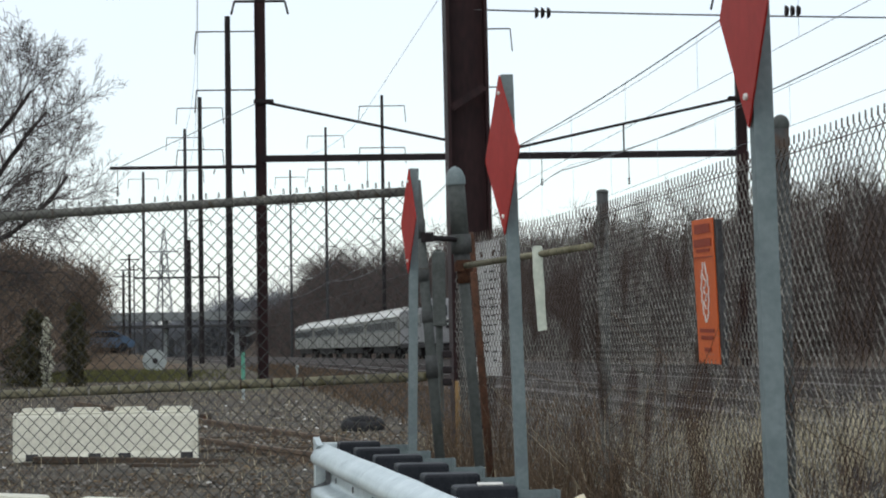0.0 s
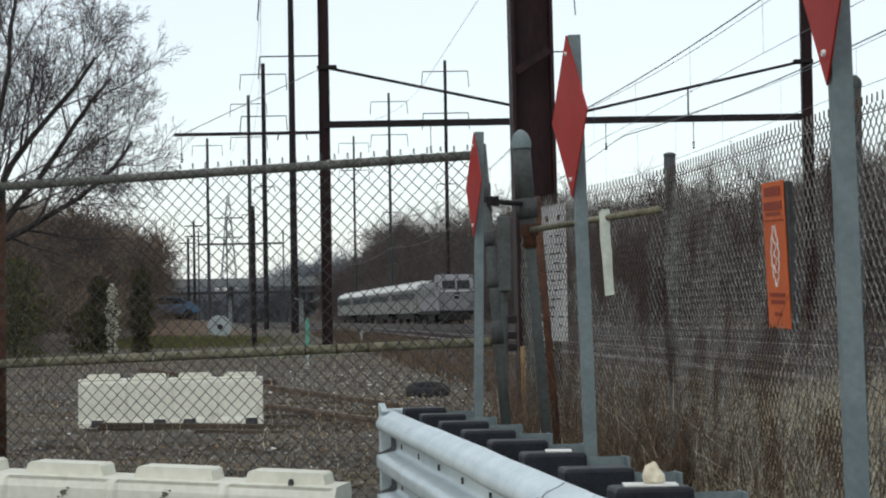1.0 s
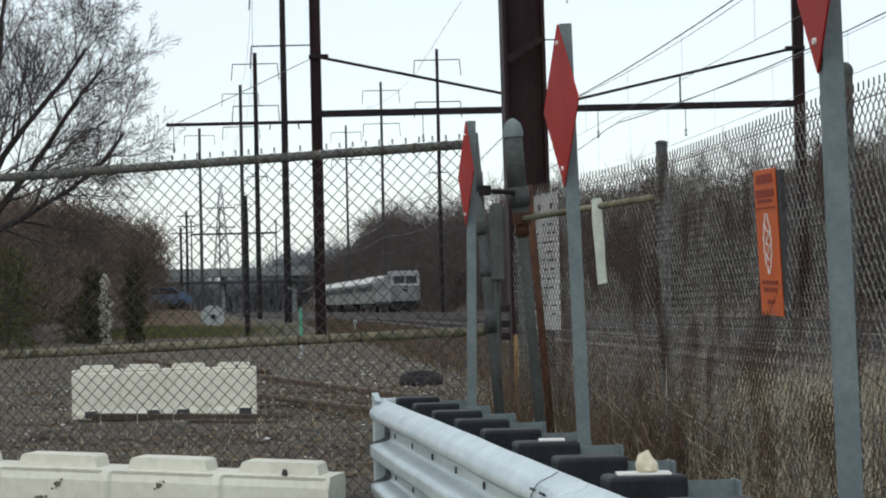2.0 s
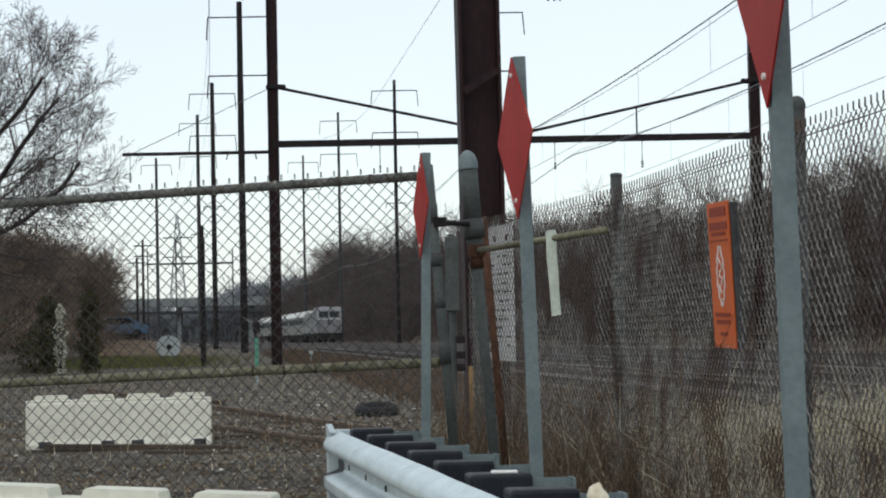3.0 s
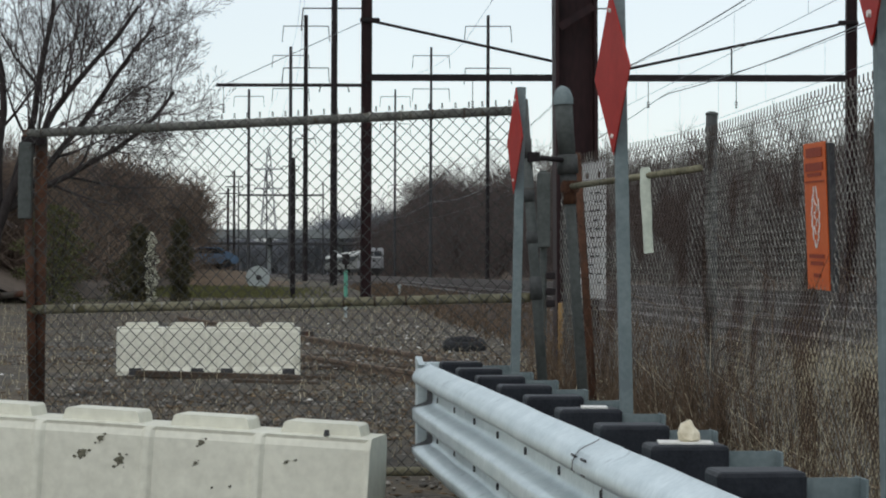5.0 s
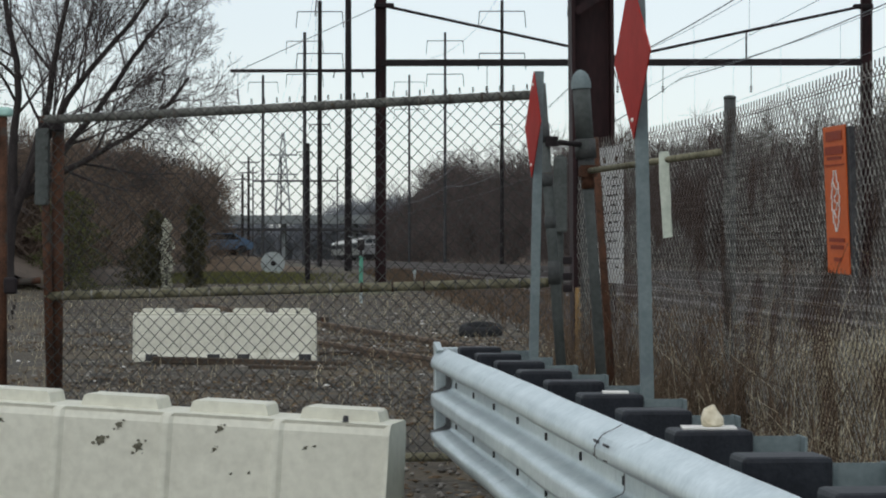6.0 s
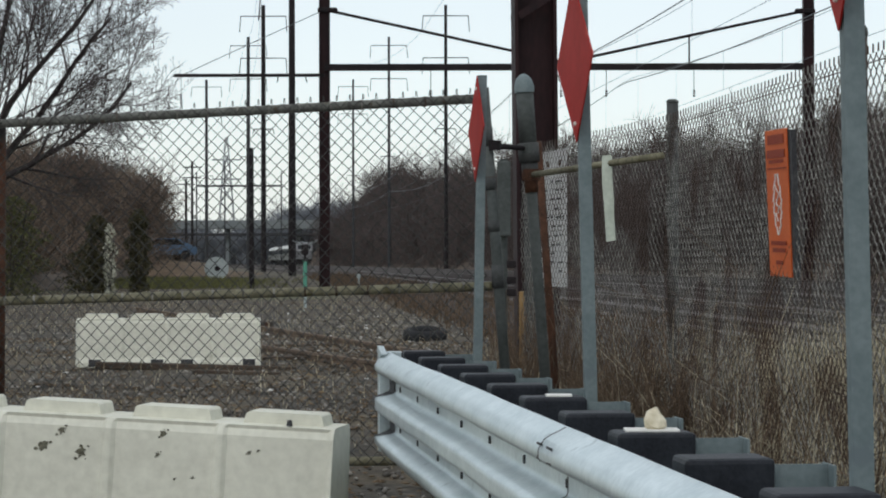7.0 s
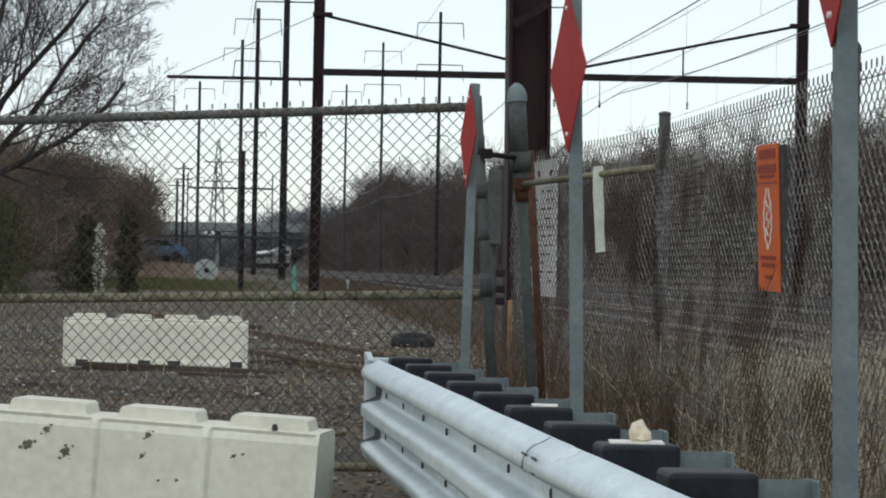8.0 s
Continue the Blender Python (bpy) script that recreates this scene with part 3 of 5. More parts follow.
def sign_frame(y, z):
    """On the fence, facing the yard: x along the panel, z up."""
    a, b = (FENCE_A, FENCE_B) if y < 13 else (FENCE_B, FENCE_C)
    return fence_frame(a, b) @ pose((y - a.y) / (b - a).normalized().y, 0, z)


def orange_sign():
    ob = thing("warning_sign", "narrow orange warning sign wired to the chain-link fence", "sign", sign_frame(10.17, 0) @ pose(0, 0.02, 1.564, 2.4, 1.0, 180) @ Matrix.Diagonal((1.1, 1, 0.92, 1)))
    w, h = 0.37, 0.72
    bm = bmesh.new()
    box(bm, (w, 0.006, h), (0, 0, 0), bevel=0.002)
    part("panel", bm, ORANGE, ob)
    # a dark slab behind the panel, shifted to show along its near edge
    bm = bmesh.new()
    box(bm, (w, 0.025, h), (0.04, 0.018, -0.01), bevel=0.003)
    part("dark_slab", bm, BLACK_INK, ob, "dark slab showing past the panel's near edge")

    def bar(x0, x1, z0, z1, material, name="lettering"):
        bm = bmesh.new()
        box(bm, (abs(x1 - x0), 0.003, abs(z1 - z0)), ((x0 + x1) / 2, -0.0055, (z0 + z1) / 2))
        part(name, bm, material, ob)

    bar(-0.13, 0.14, 0.29, 0.335, ORANGE_DARK)
    bar(-0.15, 0.15, 0.222, 0.262, ORANGE_DARK)
    bar(-0.12, 0.12, 0.196, 0.212, ORANGE_DARK)
    bar(-0.16, 0.16, 0.168, 0.174, ORANGE_DARK, "rule")
    for k, (z, wd) in enumerate(((-0.205, 0.26), (-0.24, 0.22), (-0.30, 0.12))):
        bar(-wd / 2, wd / 2, z, z + 0.02, ORANGE_DARK)
    # a pale worn emblem: a pointed oval outline with broken strokes inside it
    n = 15
    for k in range(n):
        t = (k + 0.5) / n
        z = 0.145 - 0.30 * t
        half = 0.062 * math.sin(math.pi * t) ** 0.7
        slope = math.degrees(math.atan2(0.062 * (math.sin(math.pi * min(t + 0.04, 1)) - math.sin(math.pi * max(t - 0.04, 0))), 0.024))
        for sgn in (-1, 1):
            bm = bmesh.new()
            box(bm, (0.013, 0.003, 0.019), (sgn * half + 0.007 * math.sin(k * 2.1 + sgn), -0.0055, z), pose(0, 0, 0, 0, -sgn * 0.6 * slope, 0))
            part("emblem_stroke", bm, WHITE_INK, ob)
        if 2 < k < 12:
            bm = bmesh.new()
            box(bm, (0.03 + 0.02 * math.sin(k * 2.7), 0.003, 0.008), (0.02 * math.sin(k * 1.7), -0.0055, z), pose(0, 0, 0, 0, 50 * math.cos(k * 1.9), 0))
            part("emblem_stroke", bm, WHITE_INK, ob)
    return ob


def white_sign():
    ob = thing("notice_board", "white notice with dark worn lettering behind the chain-link", "sign", sign_frame(15.62, 0) @ pose(0, -0.03, 1.60, 0, 0, 180))
    bm = bmesh.new()
    box(bm, (0.70, 0.006, 0.94), bevel=0.002)
    part("panel", bm, PAPER, ob)
    g = random.Random(3)
    for k in range(13):
        z, x = 0.38 - 0.062 * k, -0.29
        while x < 0.24:
            if g.random() < 0.35:
                x += 0.1
                continue
            w = g.uniform(0.04, 0.13)
            bm = bmesh.new()
            box(bm, (w, 0.003, 0.013 if k else 0.04), (x + w / 2, -0.0055, z + g.uniform(-0.003, 0.003)))
            part("lettering", bm, RUST if k < 1 else BLACK_INK, ob)
            x += w + g.uniform(0.03, 0.09)
    return ob


orange_sign()
white_sign()


# ---- cream plastic barriers ----
def barrier(name_m, segs, seg_w, h, label, scuffs=()):
    """Water-filled road barrier: ribbed panels, a sloped top edge, lugs on top, forklift slots below."""
    ob = thing("plastic_barrier", label, "traffic barrier", name_m, "plastic road barriers")
    length = segs * seg_w
    bm = bmesh.new()
    prof = [(-0.22, 0.0), (-0.22, 0.05), (-0.19, 0.10), (-0.165, h - 0.10), (-0.15, h - 0.07), (-0.155, h - 0.055), (-0.13, h - 0.05), (0.13, h - 0.05), (0.155, h - 0.055), (0.15, h - 0.07), (0.165, h - 0.10), (0.19, 0.10), (0.22, 0.05), (0.22, 0.0)]
    xs = []
    for k in range(segs):
        a = k * seg_w
        xs += [(a + 0.0, -0.016), (a + 0.012, -0.014), (a + 0.03, 0.0), (a + seg_w - 0.03, 0.0), (a + seg_w - 0.012, -0.014)]
    xs.append((length, -0.016))
    rows = []
    for x, d in xs:
        row = []
        for y, z in prof:
            side = d if 0.08 < z < h - 0.06 else 0.0
            row.append(bm.verts.new((x - length / 2, y - math.copysign(side, y) * -1 if side else y, z)))
        rows.append(row)
    n = len(prof)
    for a, b in zip(rows, rows[1:]):
        for k in range(n):
            bm.faces.new((a[k], b[k], b[(k + 1) % n], a[(k + 1) % n]))
    bm.faces.new(rows[0])
    bm.faces.new(rows[-1][::-1])
    body = part("body", bm, PLASTIC, ob)
    for k in range(segs):
        bm = bmesh.new()
        x = (k + 0.5) * seg_w - length / 2 + 0.01
        lw = seg_w * 0.36
        prism(bm, [(x - lw, h - 0.052), (x + lw, h - 0.052), (x + lw * 0.93, h - 0.008), (x + lw * 0.86, h), (x - lw * 0.86, h), (x - lw * 0.93, h - 0.008)], 0.19)
        part("lug", bm, PLASTIC, ob)
        if k % 2 == 0 or segs < 5:
            bm = bmesh.new()
            box(bm, (0.13, 0.452, 0.075), (x + (0.12 if k % 2 else -0.05), 0, 0.045))
            part("slot", bm, BLACK_INK, ob, "dark forklift slot")
    for x, z, r, kind in scuffs:
        bm = bmesh.new()
        t = (z - 0.1) / (h - 0.2)
        for q in range(5):
            a, rr = 2.4 * q + 7 * x, r * (0.16 + 0.10 * math.sin(5 * q + 9 * z))
            cx, cz = x + r * 1.15 * math.cos(a), z + r * 1.1 * math.sin(a * 1.3)
            prism(bm, [(cx + rr * math.cos(j * 1.05) * 1.3, cz + rr * math.sin(j * 1.05)) for j in range(6)], 0.003, Matrix.Translation((0, -(0.19 - 0.025 * t) - 0.0015, 0)))
        pts = [(x + r * (0.7 + 0.3 * math.sin(3.1 * j + x * 9)) * math.cos(j * 0.628), z + r * (0.7 + 0.3 * math.cos(2.3 * j + z * 7)) * math.sin(j * 0.628)) for j in range(10)]
        prism(bm, pts, 0.004, Matrix.Translation((0, -(0.19 - 0.025 * t) - 0.002, 0)))
        part("scuff", bm, SCUFF, body, "dark scuffed dent")
    bm = bmesh.new()
    rod(bm, (length / 2 - 0.2, -0.14, h - 0.05), (length / 2 - 0.2, -0.14, h - 0.025), 0.014, 0.010, 8)
    part("plug", bm, BLACK_INK, ob, "dark drain plug")
    return ob


barrier(pose(-1.42, 9.86, 0.064, 0, 2.6, -9), 4, 0.492, 0.63, "cream plastic road barrier with scuffed ribbed sides",
        ((-0.29, 0.44, 0.030, 0), (-0.12, 0.42, 0.028, 0), (-0.21, 0.51, 0.020, 0), (0.24, 0.52, 0.018, 0), (0.22, 0.43, 0.012, 0), (0.62, 0.46, 0.010, 0), (0.66, 0.47, 0.007, 0), (0.38, 0.34, 0.008, 0), (0.30, 0.33, 0.007, 0), (-0.75, 0.50, 0.012, 0)))
barrier(pose(-2.945, 24.2, 0.19, 0, 0, 3), 4, 0.486, 0.565, "cream plastic road barrier standing alone in the yard")


# ---- catenary structures ----
def h_column(bm, x, z0, z1, w, y=0.0):
    """A rolled H section in one piece, flanges to left and right."""
    a, t, d = w / 2, 0.03, w * 0.45
    out = [(-a, -d), (-a + t, -d), (-a + t, -0.01), (a - t, -0.01), (a - t, -d), (a, -d), (a, d), (a - t, d), (a - t, 0.01), (-a + t, 0.01), (-a + t, d), (-a, d)]
    prism(bm, out, z1 - z0, Matrix.Translation((x, y, (z0 + z1) / 2)) @ pose(0, 0, 0, -90))


def cross_arm(ob, x, z, half, drop, material):
    bm = bmesh.new()
    rod(bm, (x - half, 0, z), (x + half, 0, z), 0.05, sides=6)
    arm = part("cross_arm", bm, material, ob)
    for sx in (-1, 1):
        if drop:
            bm = bmesh.new()
            a = Vector((x + sx * half, 0, z))
            rod(bm, a, a + Vector((-sx * 0.0 + 0.12 * sx, 0, -drop)), 0.045, sides=5)
            part("insulator", bm, material, arm)


def portal(y, first=False, top=25.4, shift=0.0, width=18.0):
    x0 = line_x(y) + shift
    gz = ground_z(x0 + 1, y)
    ob = thing("catenary_portal", "tall dark steel catenary poles with cross arms over the tracks", "catenary mast", pose(x0, y, 0), "catenary structures along the railway")
    # poles far down the line take the steel with haze mixed into its colour
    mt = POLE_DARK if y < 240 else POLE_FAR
    for x in (0.0, width):
        bm = bmesh.new()
        if y < 120:
            h_column(bm, x, gz - 0.3, top, 0.40)
        else:
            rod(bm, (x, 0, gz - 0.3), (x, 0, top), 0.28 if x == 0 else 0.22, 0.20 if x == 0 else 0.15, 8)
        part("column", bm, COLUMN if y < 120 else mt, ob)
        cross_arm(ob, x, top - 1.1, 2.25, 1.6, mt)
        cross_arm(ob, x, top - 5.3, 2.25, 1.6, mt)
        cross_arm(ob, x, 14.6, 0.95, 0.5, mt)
    if first:
        z = 8.62
        bm = bmesh.new()
        box(bm, (18.0, 0.28, 0.24), (9.0, 0, z))
        part("beam", bm, POLE_DARK, ob)
        for a, b in (((0.2, 0, 10.75), (9.4, 0, z + 0.1)), ((18.0, 0, 10.70), (8.7, 0, z + 0.1))):
            bm = bmesh.new()
            rod(bm, a, b, 0.055, sides=8)
            part("strut", bm, POLE_DARK, ob)
        bm = bmesh.new()
        rod(bm, (13.72, 0, z), (13.72, 0, 9.75), 0.035, sides=6)
        part("hanger", bm, POLE_DARK, ob)
        for x, zz in ((0.12, 10.78), (18.08, 10.70)):
            bm = bmesh.new()
            box(bm, (0.75, 0.3, 0.18), (x, 0, zz), bevel=0.05)
            part("gusset", bm, POLE_DARK, ob)
        # the bracket to the yard side, with its stay and hanging insulator
        bm = bmesh.new()
        box(bm, (5.68, 0.12, 0.12), (-2.84, 0, 8.33))
        arm = part("side_bracket", bm, POLE_DARK, ob)
        bm = bmesh.new()
        rod(bm, (-5.3, 0, 8.37), (-0.1, 0, 10.75), 0.016, sides=5)
        part("stay", bm, CABLE, arm)
        bm = bmesh.new()
        rod(bm, (-5.4, 0, 8.25), (-5.4, 0, 7.6), 0.012, sides=5)
        for k in range(4):
            rod(bm, (-5.4, 0, 7.6 - 0.09 * k), (-5.4, 0, 7.54 - 0.09 * k), 0.06, 0.03, 8)
        part("insulator", bm, POLE_DARK, arm)
        for x in (4.0, 8.9, 10.6, 13.9):
            bm = bmesh.new()
            rod(bm, (x, 0, z - 0.1), (x, 0, z - 0.9), 0.015, sides=5)
            for k in range(3):
                rod(bm, (x, 0, z - 0.95 - 0.09 * k), (x, 0, z - 0.89 - 0.09 * k), 0.03, 0.06, 8)
            part("insulator", bm, POLE_DARK, ob)
    return ob


portal(85.0, first=True, width=18.2)
portal(161.0)
portal(226.0, top=27.0, shift=-0.3, width=18.25)
portal(285.0, top=29.7, shift=0.1, width=17.75)
portal(348.0, top=29.4, shift=-4.3, width=22.6)


def near_column():
    x0, y0 = 0.85, 20.4
    ob = thing("catenary_column", "heavy dark-red steel H-column rising beside the fence", "catenary mast", pose(x0, y0, 0, 0, -0.5, 4))
    bm = bmesh.new()
    h_column(bm, 0, 0.15, 14.0, 0.38)
    part("column", bm, COLUMN, ob)
    for k in range(9):
        bm = bmesh.new()
        box(bm, (0.36, 0.012, 0.07), (0, -0.175, 1.1 + 1.25 * k), pose(0, 0, 0, 0, 32 if k % 2 else -32, 0))
        part("lacing_bar", bm, COLUMN, ob)
    bm = bmesh.new()
    box(bm, (0.75, 0.75, 0.35), (0, 0, 0.2), bevel=0.03)
    part("footing", bm, RUST, ob, "rust-stained footing")
    return ob


near_column()
# the far column of the same structure stands beyond the tracks
bm = bmesh.new()
h_column(bm, 0, 0.1, 14.0, 0.38)
far_col = finish("catenary_column", bm, COLUMN)
far_col.matrix_world = pose(18.8, 20.4, 0)
tagged(far_col, "heavy dark-red steel H-column beyond the tracks", "catenary mast")


def wire_run(name, label, points, r, group="overhead wires"):
    p = np.array(points, float)
    n = len(p)
    d = np.gradient(p, axis=0)
    d /= np.linalg.norm(d, axis=1, keepdims=True)
    u = np.cross(d, (0, 0, 1.0))
    u /= np.linalg.norm(u, axis=1, keepdims=True)
    w = np.cross(d, u)
    v = np.stack([p + r * u, p + r * w, p - r * u, p - r * w], 1).reshape(-1, 3)
    base = 4 * np.arange(n - 1)[:, None]
    f = np.concatenate([base + np.array([[k, (k + 1) % 4, 4 + (k + 1) % 4, 4 + k]]) for k in range(4)])
    ob = from_arrays(name, v, f, CABLE)
    return tagged(ob, label, "cable", group)


def insulators_on(ob, spots, axis=(1, 0, 0)):
    for at in spots:
        bm = bmesh.new()
        for k in range(3):
            a = Vector(at) + Vector(axis) * (0.055 * k)
            rod(bm, a, a + Vector(axis) * 0.03, 0.055, 0.035, 10)
        part("insulator", bm, POLE_DARK, ob, "dark ribbed insulator")


w = wire_run("span_wire", "thin span wire with dark ribbed insulators", [(0.9 + 0.9 * k, 20.4, 4.42 - 0.0018 * k * (19 - k)) for k in range(20)], 0.008)
insulators_on(w, ((1.46, 20.4, 4.385), (3.76, 20.4, 4.38)))
w = wire_run("span_wire", "thin span wire with dark ribbed insulators", [(0.7 - 0.6 * k, 20.4, 4.56 + 0.01 * k) for k in range(14)], 0.008)
insulators_on(w, ((-2.45, 20.4, 4.60),))

# contact wires, messengers and droppers over each track
for off in TRACKS[1:3]:
    con, mes, drop = [], [], []
    ys = [14 + 2.5 * i for i in range(150)]
    for i, y in enumerate(ys):
        x = line_x(y) + off
        ph = (y - 20.4) % 64.6 / 64.6
        zc, zm = 6.35, 8.0 - 4 * 0.62 * ph * (1 - ph)
        con.append((x, y, zc))
        mes.append((x, y, zm))
    wire_run("contact_wire", "thin overhead contact wire", con, 0.007)
    wire_run("messenger_wire", "thin sagging messenger wire", mes, 0.017)
    wire_run("feeder_wire", "thin feeder wire strung beside the messenger", [(x + 0.25, y, z + 0.1 + 0.08 * math.sin(y * 0.09)) for x, y, z in mes], 0.008)
    P = [con[i] for i in range(0, 70, 3)]
    Q = [mes[i] for i in range(0, 70, 3)]
    v, f = tubes(P, Q, 0.004, 0.004, 3)
    tagged(from_arrays("dropper_wires", v, f, CABLE), "thin vertical droppers between overhead wires", "cable", "overhead wires", "stuff")
# transmission lines on the cross arms
for z in (22.7, 18.5):
    pts = []
    for i in range(90):
        y = 5 + 4 * i
        ph = (y - 20.4) % 68 / 68
        pts.append((line_x(y) - 2.3, y, z - 4 * 1.1 * ph * (1 - ph)))
    wire_run("transmission_wire", "high transmission wire on the cross arms", pts, 0.012)
# the line climbing from the far poles to the high arm beside the tracks
wire_run("transmission_wire", "high transmission wire climbing towards the tall pole", [(-9.0 + 6.7 * k / 6, 285 - 59 * k / 6, 26.4 - 2.0 * k / 6 - 0.6 * math.sin(math.pi * k / 6)) for k in range(7)] + [(-2.3 + 7.5 * k / 8, 226 - 65 * k / 8, 24.4 + 3.6 * k / 8) for k in range(1, 17)], 0.022)


# ---- tracks ----
def build_tracks():
    for off in TRACKS:
        ob = thing("railway_track", "rusty steel rails on dark timber sleepers", "railway track", group="main line tracks")
        for g in (-0.7175, 0.7175):
            bm = bmesh.new()
            rows = []
            prof = [(-0.075, 0), (0.075, 0), (0.02, 0.03), (0.02, 0.11), (0.036, 0.12), (0.036, 0.155), (-0.036, 0.155), (-0.036, 0.12), (-0.02, 0.11), (-0.02, 0.03)]
            for i in range(105):
                y = 12 + 6 * i
                x = line_x(y) + off + g
                rows.append([bm.verts.new((x + a, y, RAIL_TOP - 0.155 + c)) for a, c in prof])
            for a, b in zip(rows, rows[1:]):
                for k in range(len(prof)):
                    bm.faces.new((a[k], a[(k + 1) % 10], b[(k + 1) % 10], b[k]))
            part("rail", bm, RAILSTEEL, ob)
        bm = bmesh.new()
        box(bm, (2.6, 0.22, 0.16), (0, 0, 0), bevel=0.01)
        tie = part("sleeper", bm, TIE, ob)
        tie.location = (line_x(14) + off, 14, RAIL_TOP - 0.235)
        for i in range(1, 70):
            y = 14 + 0.6 * i
            t = new("sleeper", tie.data)
            t.parent = ob
            t.location = (line_x(y) + off, y, RAIL_TOP - 0.235)
    # ballast bed
    bm = bmesh.new()
    rows = []
    for i in range(125):
        y = 13 + 5 * i
        prof = [(0.9, 0.25), (1.9, 0.47), (16.7, 0.47), (17.8, 0.25), (17.8, 0.0), (0.9, 0.0)]
        rows.append([bm.verts.new((line_x(y) + a, y, z)) for a, z in prof])
    for a, b in zip(rows, rows[1:]):
        for k in range(5):
            bm.faces.new((a[k], a[k + 1], b[k + 1], b[k]))
    ob = finish("ballast", bm, mat("track_ballast", (0.012, 0.009, 0.008), (0.062, 0.047, 0.040), 0.95, 0, 0.7, 7, 0.8))
    tagged(ob, "dark brown stone ballast under the tracks", "ballast", kind="structure")


build_tracks()


# ---- the train ----
def arc_body(length, width, z0, z1, roof, bm=None):
    """A carriage shell: upright sides, rounded roof."""
    bm = bm or bmesh.new()
    h = width / 2
    prof = [(-h, z0), (-h, z1)]
    for k in range(1, 8):
        a = math.pi * k / 8
        prof.append((-h * math.cos(a) * 0.98, z1 + (roof - z1) * math.sin(a)))
    prof += [(h, z1), (h, z0)]
    prism(bm, prof, length)
    return bm


def bogie(ob, y, r=0.46):
    bm = bmesh.new()
    box(bm, (2.2, 2.9, 0.35), (0, y, 0.62), bevel=0.05)
    b = part("bogie", bm, UNDER, ob)
    for dy in (-1.1, 1.1):
        for sx in (-0.8, 0.8):
            bm = bmesh.new()
            rod(bm, (sx - 0.07, y + dy, r), (sx + 0.07, y + dy, r), r, sides=18)
            part("wheel", bm, UNDER, b)


def carriage():
    ob = thing("passenger_carriage", "silver fluted passenger carriage with a dark window band", "train carriage", group="carriages of the train")
    L = 25.6
    part("shell", arc_body(L, 3.05, 1.05, 3.25, 3.3), STAINLESS, ob)
    part("roof", arc_body(L - 0.1, 3.0, 3.32, 3.4, 4.05), TRAIN_ROOF, ob, "pale curved roof")
    for sx in (-1, 1):
        bm = bmesh.new()
        box(bm, (0.03, L - 0.8, 1.0), (sx * 1.535, 0, 2.72))
        band = part("window_band", bm, TRAIN_BAND, ob)
        for k in range(11):
            bm = bmesh.new()
            box(bm, (0.02, 1.5, 0.62), (sx * 1.556, -L / 2 + 2.3 + 2.1 * k, 2.72), bevel=0.005)
            part("window", bm, WINDSHIELD, band)
        for k in range(4):
            bm = bmesh.new()
            box(bm, (0.03, L - 0.6, 0.03), (sx * 1.54, 0, 1.2 + 0.26 * k))
            part("flute", bm, TRAIN_GREY, ob)
        for k in range(6):
            bm = bmesh.new()
            box(bm, (0.025, 0.12, 1.05), (sx * 1.54, -L / 2 + 2.1 + 4.28 * k, 1.6))
            part("panel_seam", bm, UNDER, ob)
    for k in range(7):
        bm = bmesh.new()
        box(bm, (1.6, 1.1, 0.14), (0, -L / 2 + 2.5 + 3.4 * k, 4.06), bevel=0.04)
        part("roof_vent", bm, TRAIN_ROOF, ob)
    bm = bmesh.new()
    box(bm, (2.5, L - 9, 0.6), (0, 0, 0.78), bevel=0.04)
    part("underframe", bm, UNDER, ob)
    for y in (-9.2, 9.2):
        bogie(ob, y)
    return ob


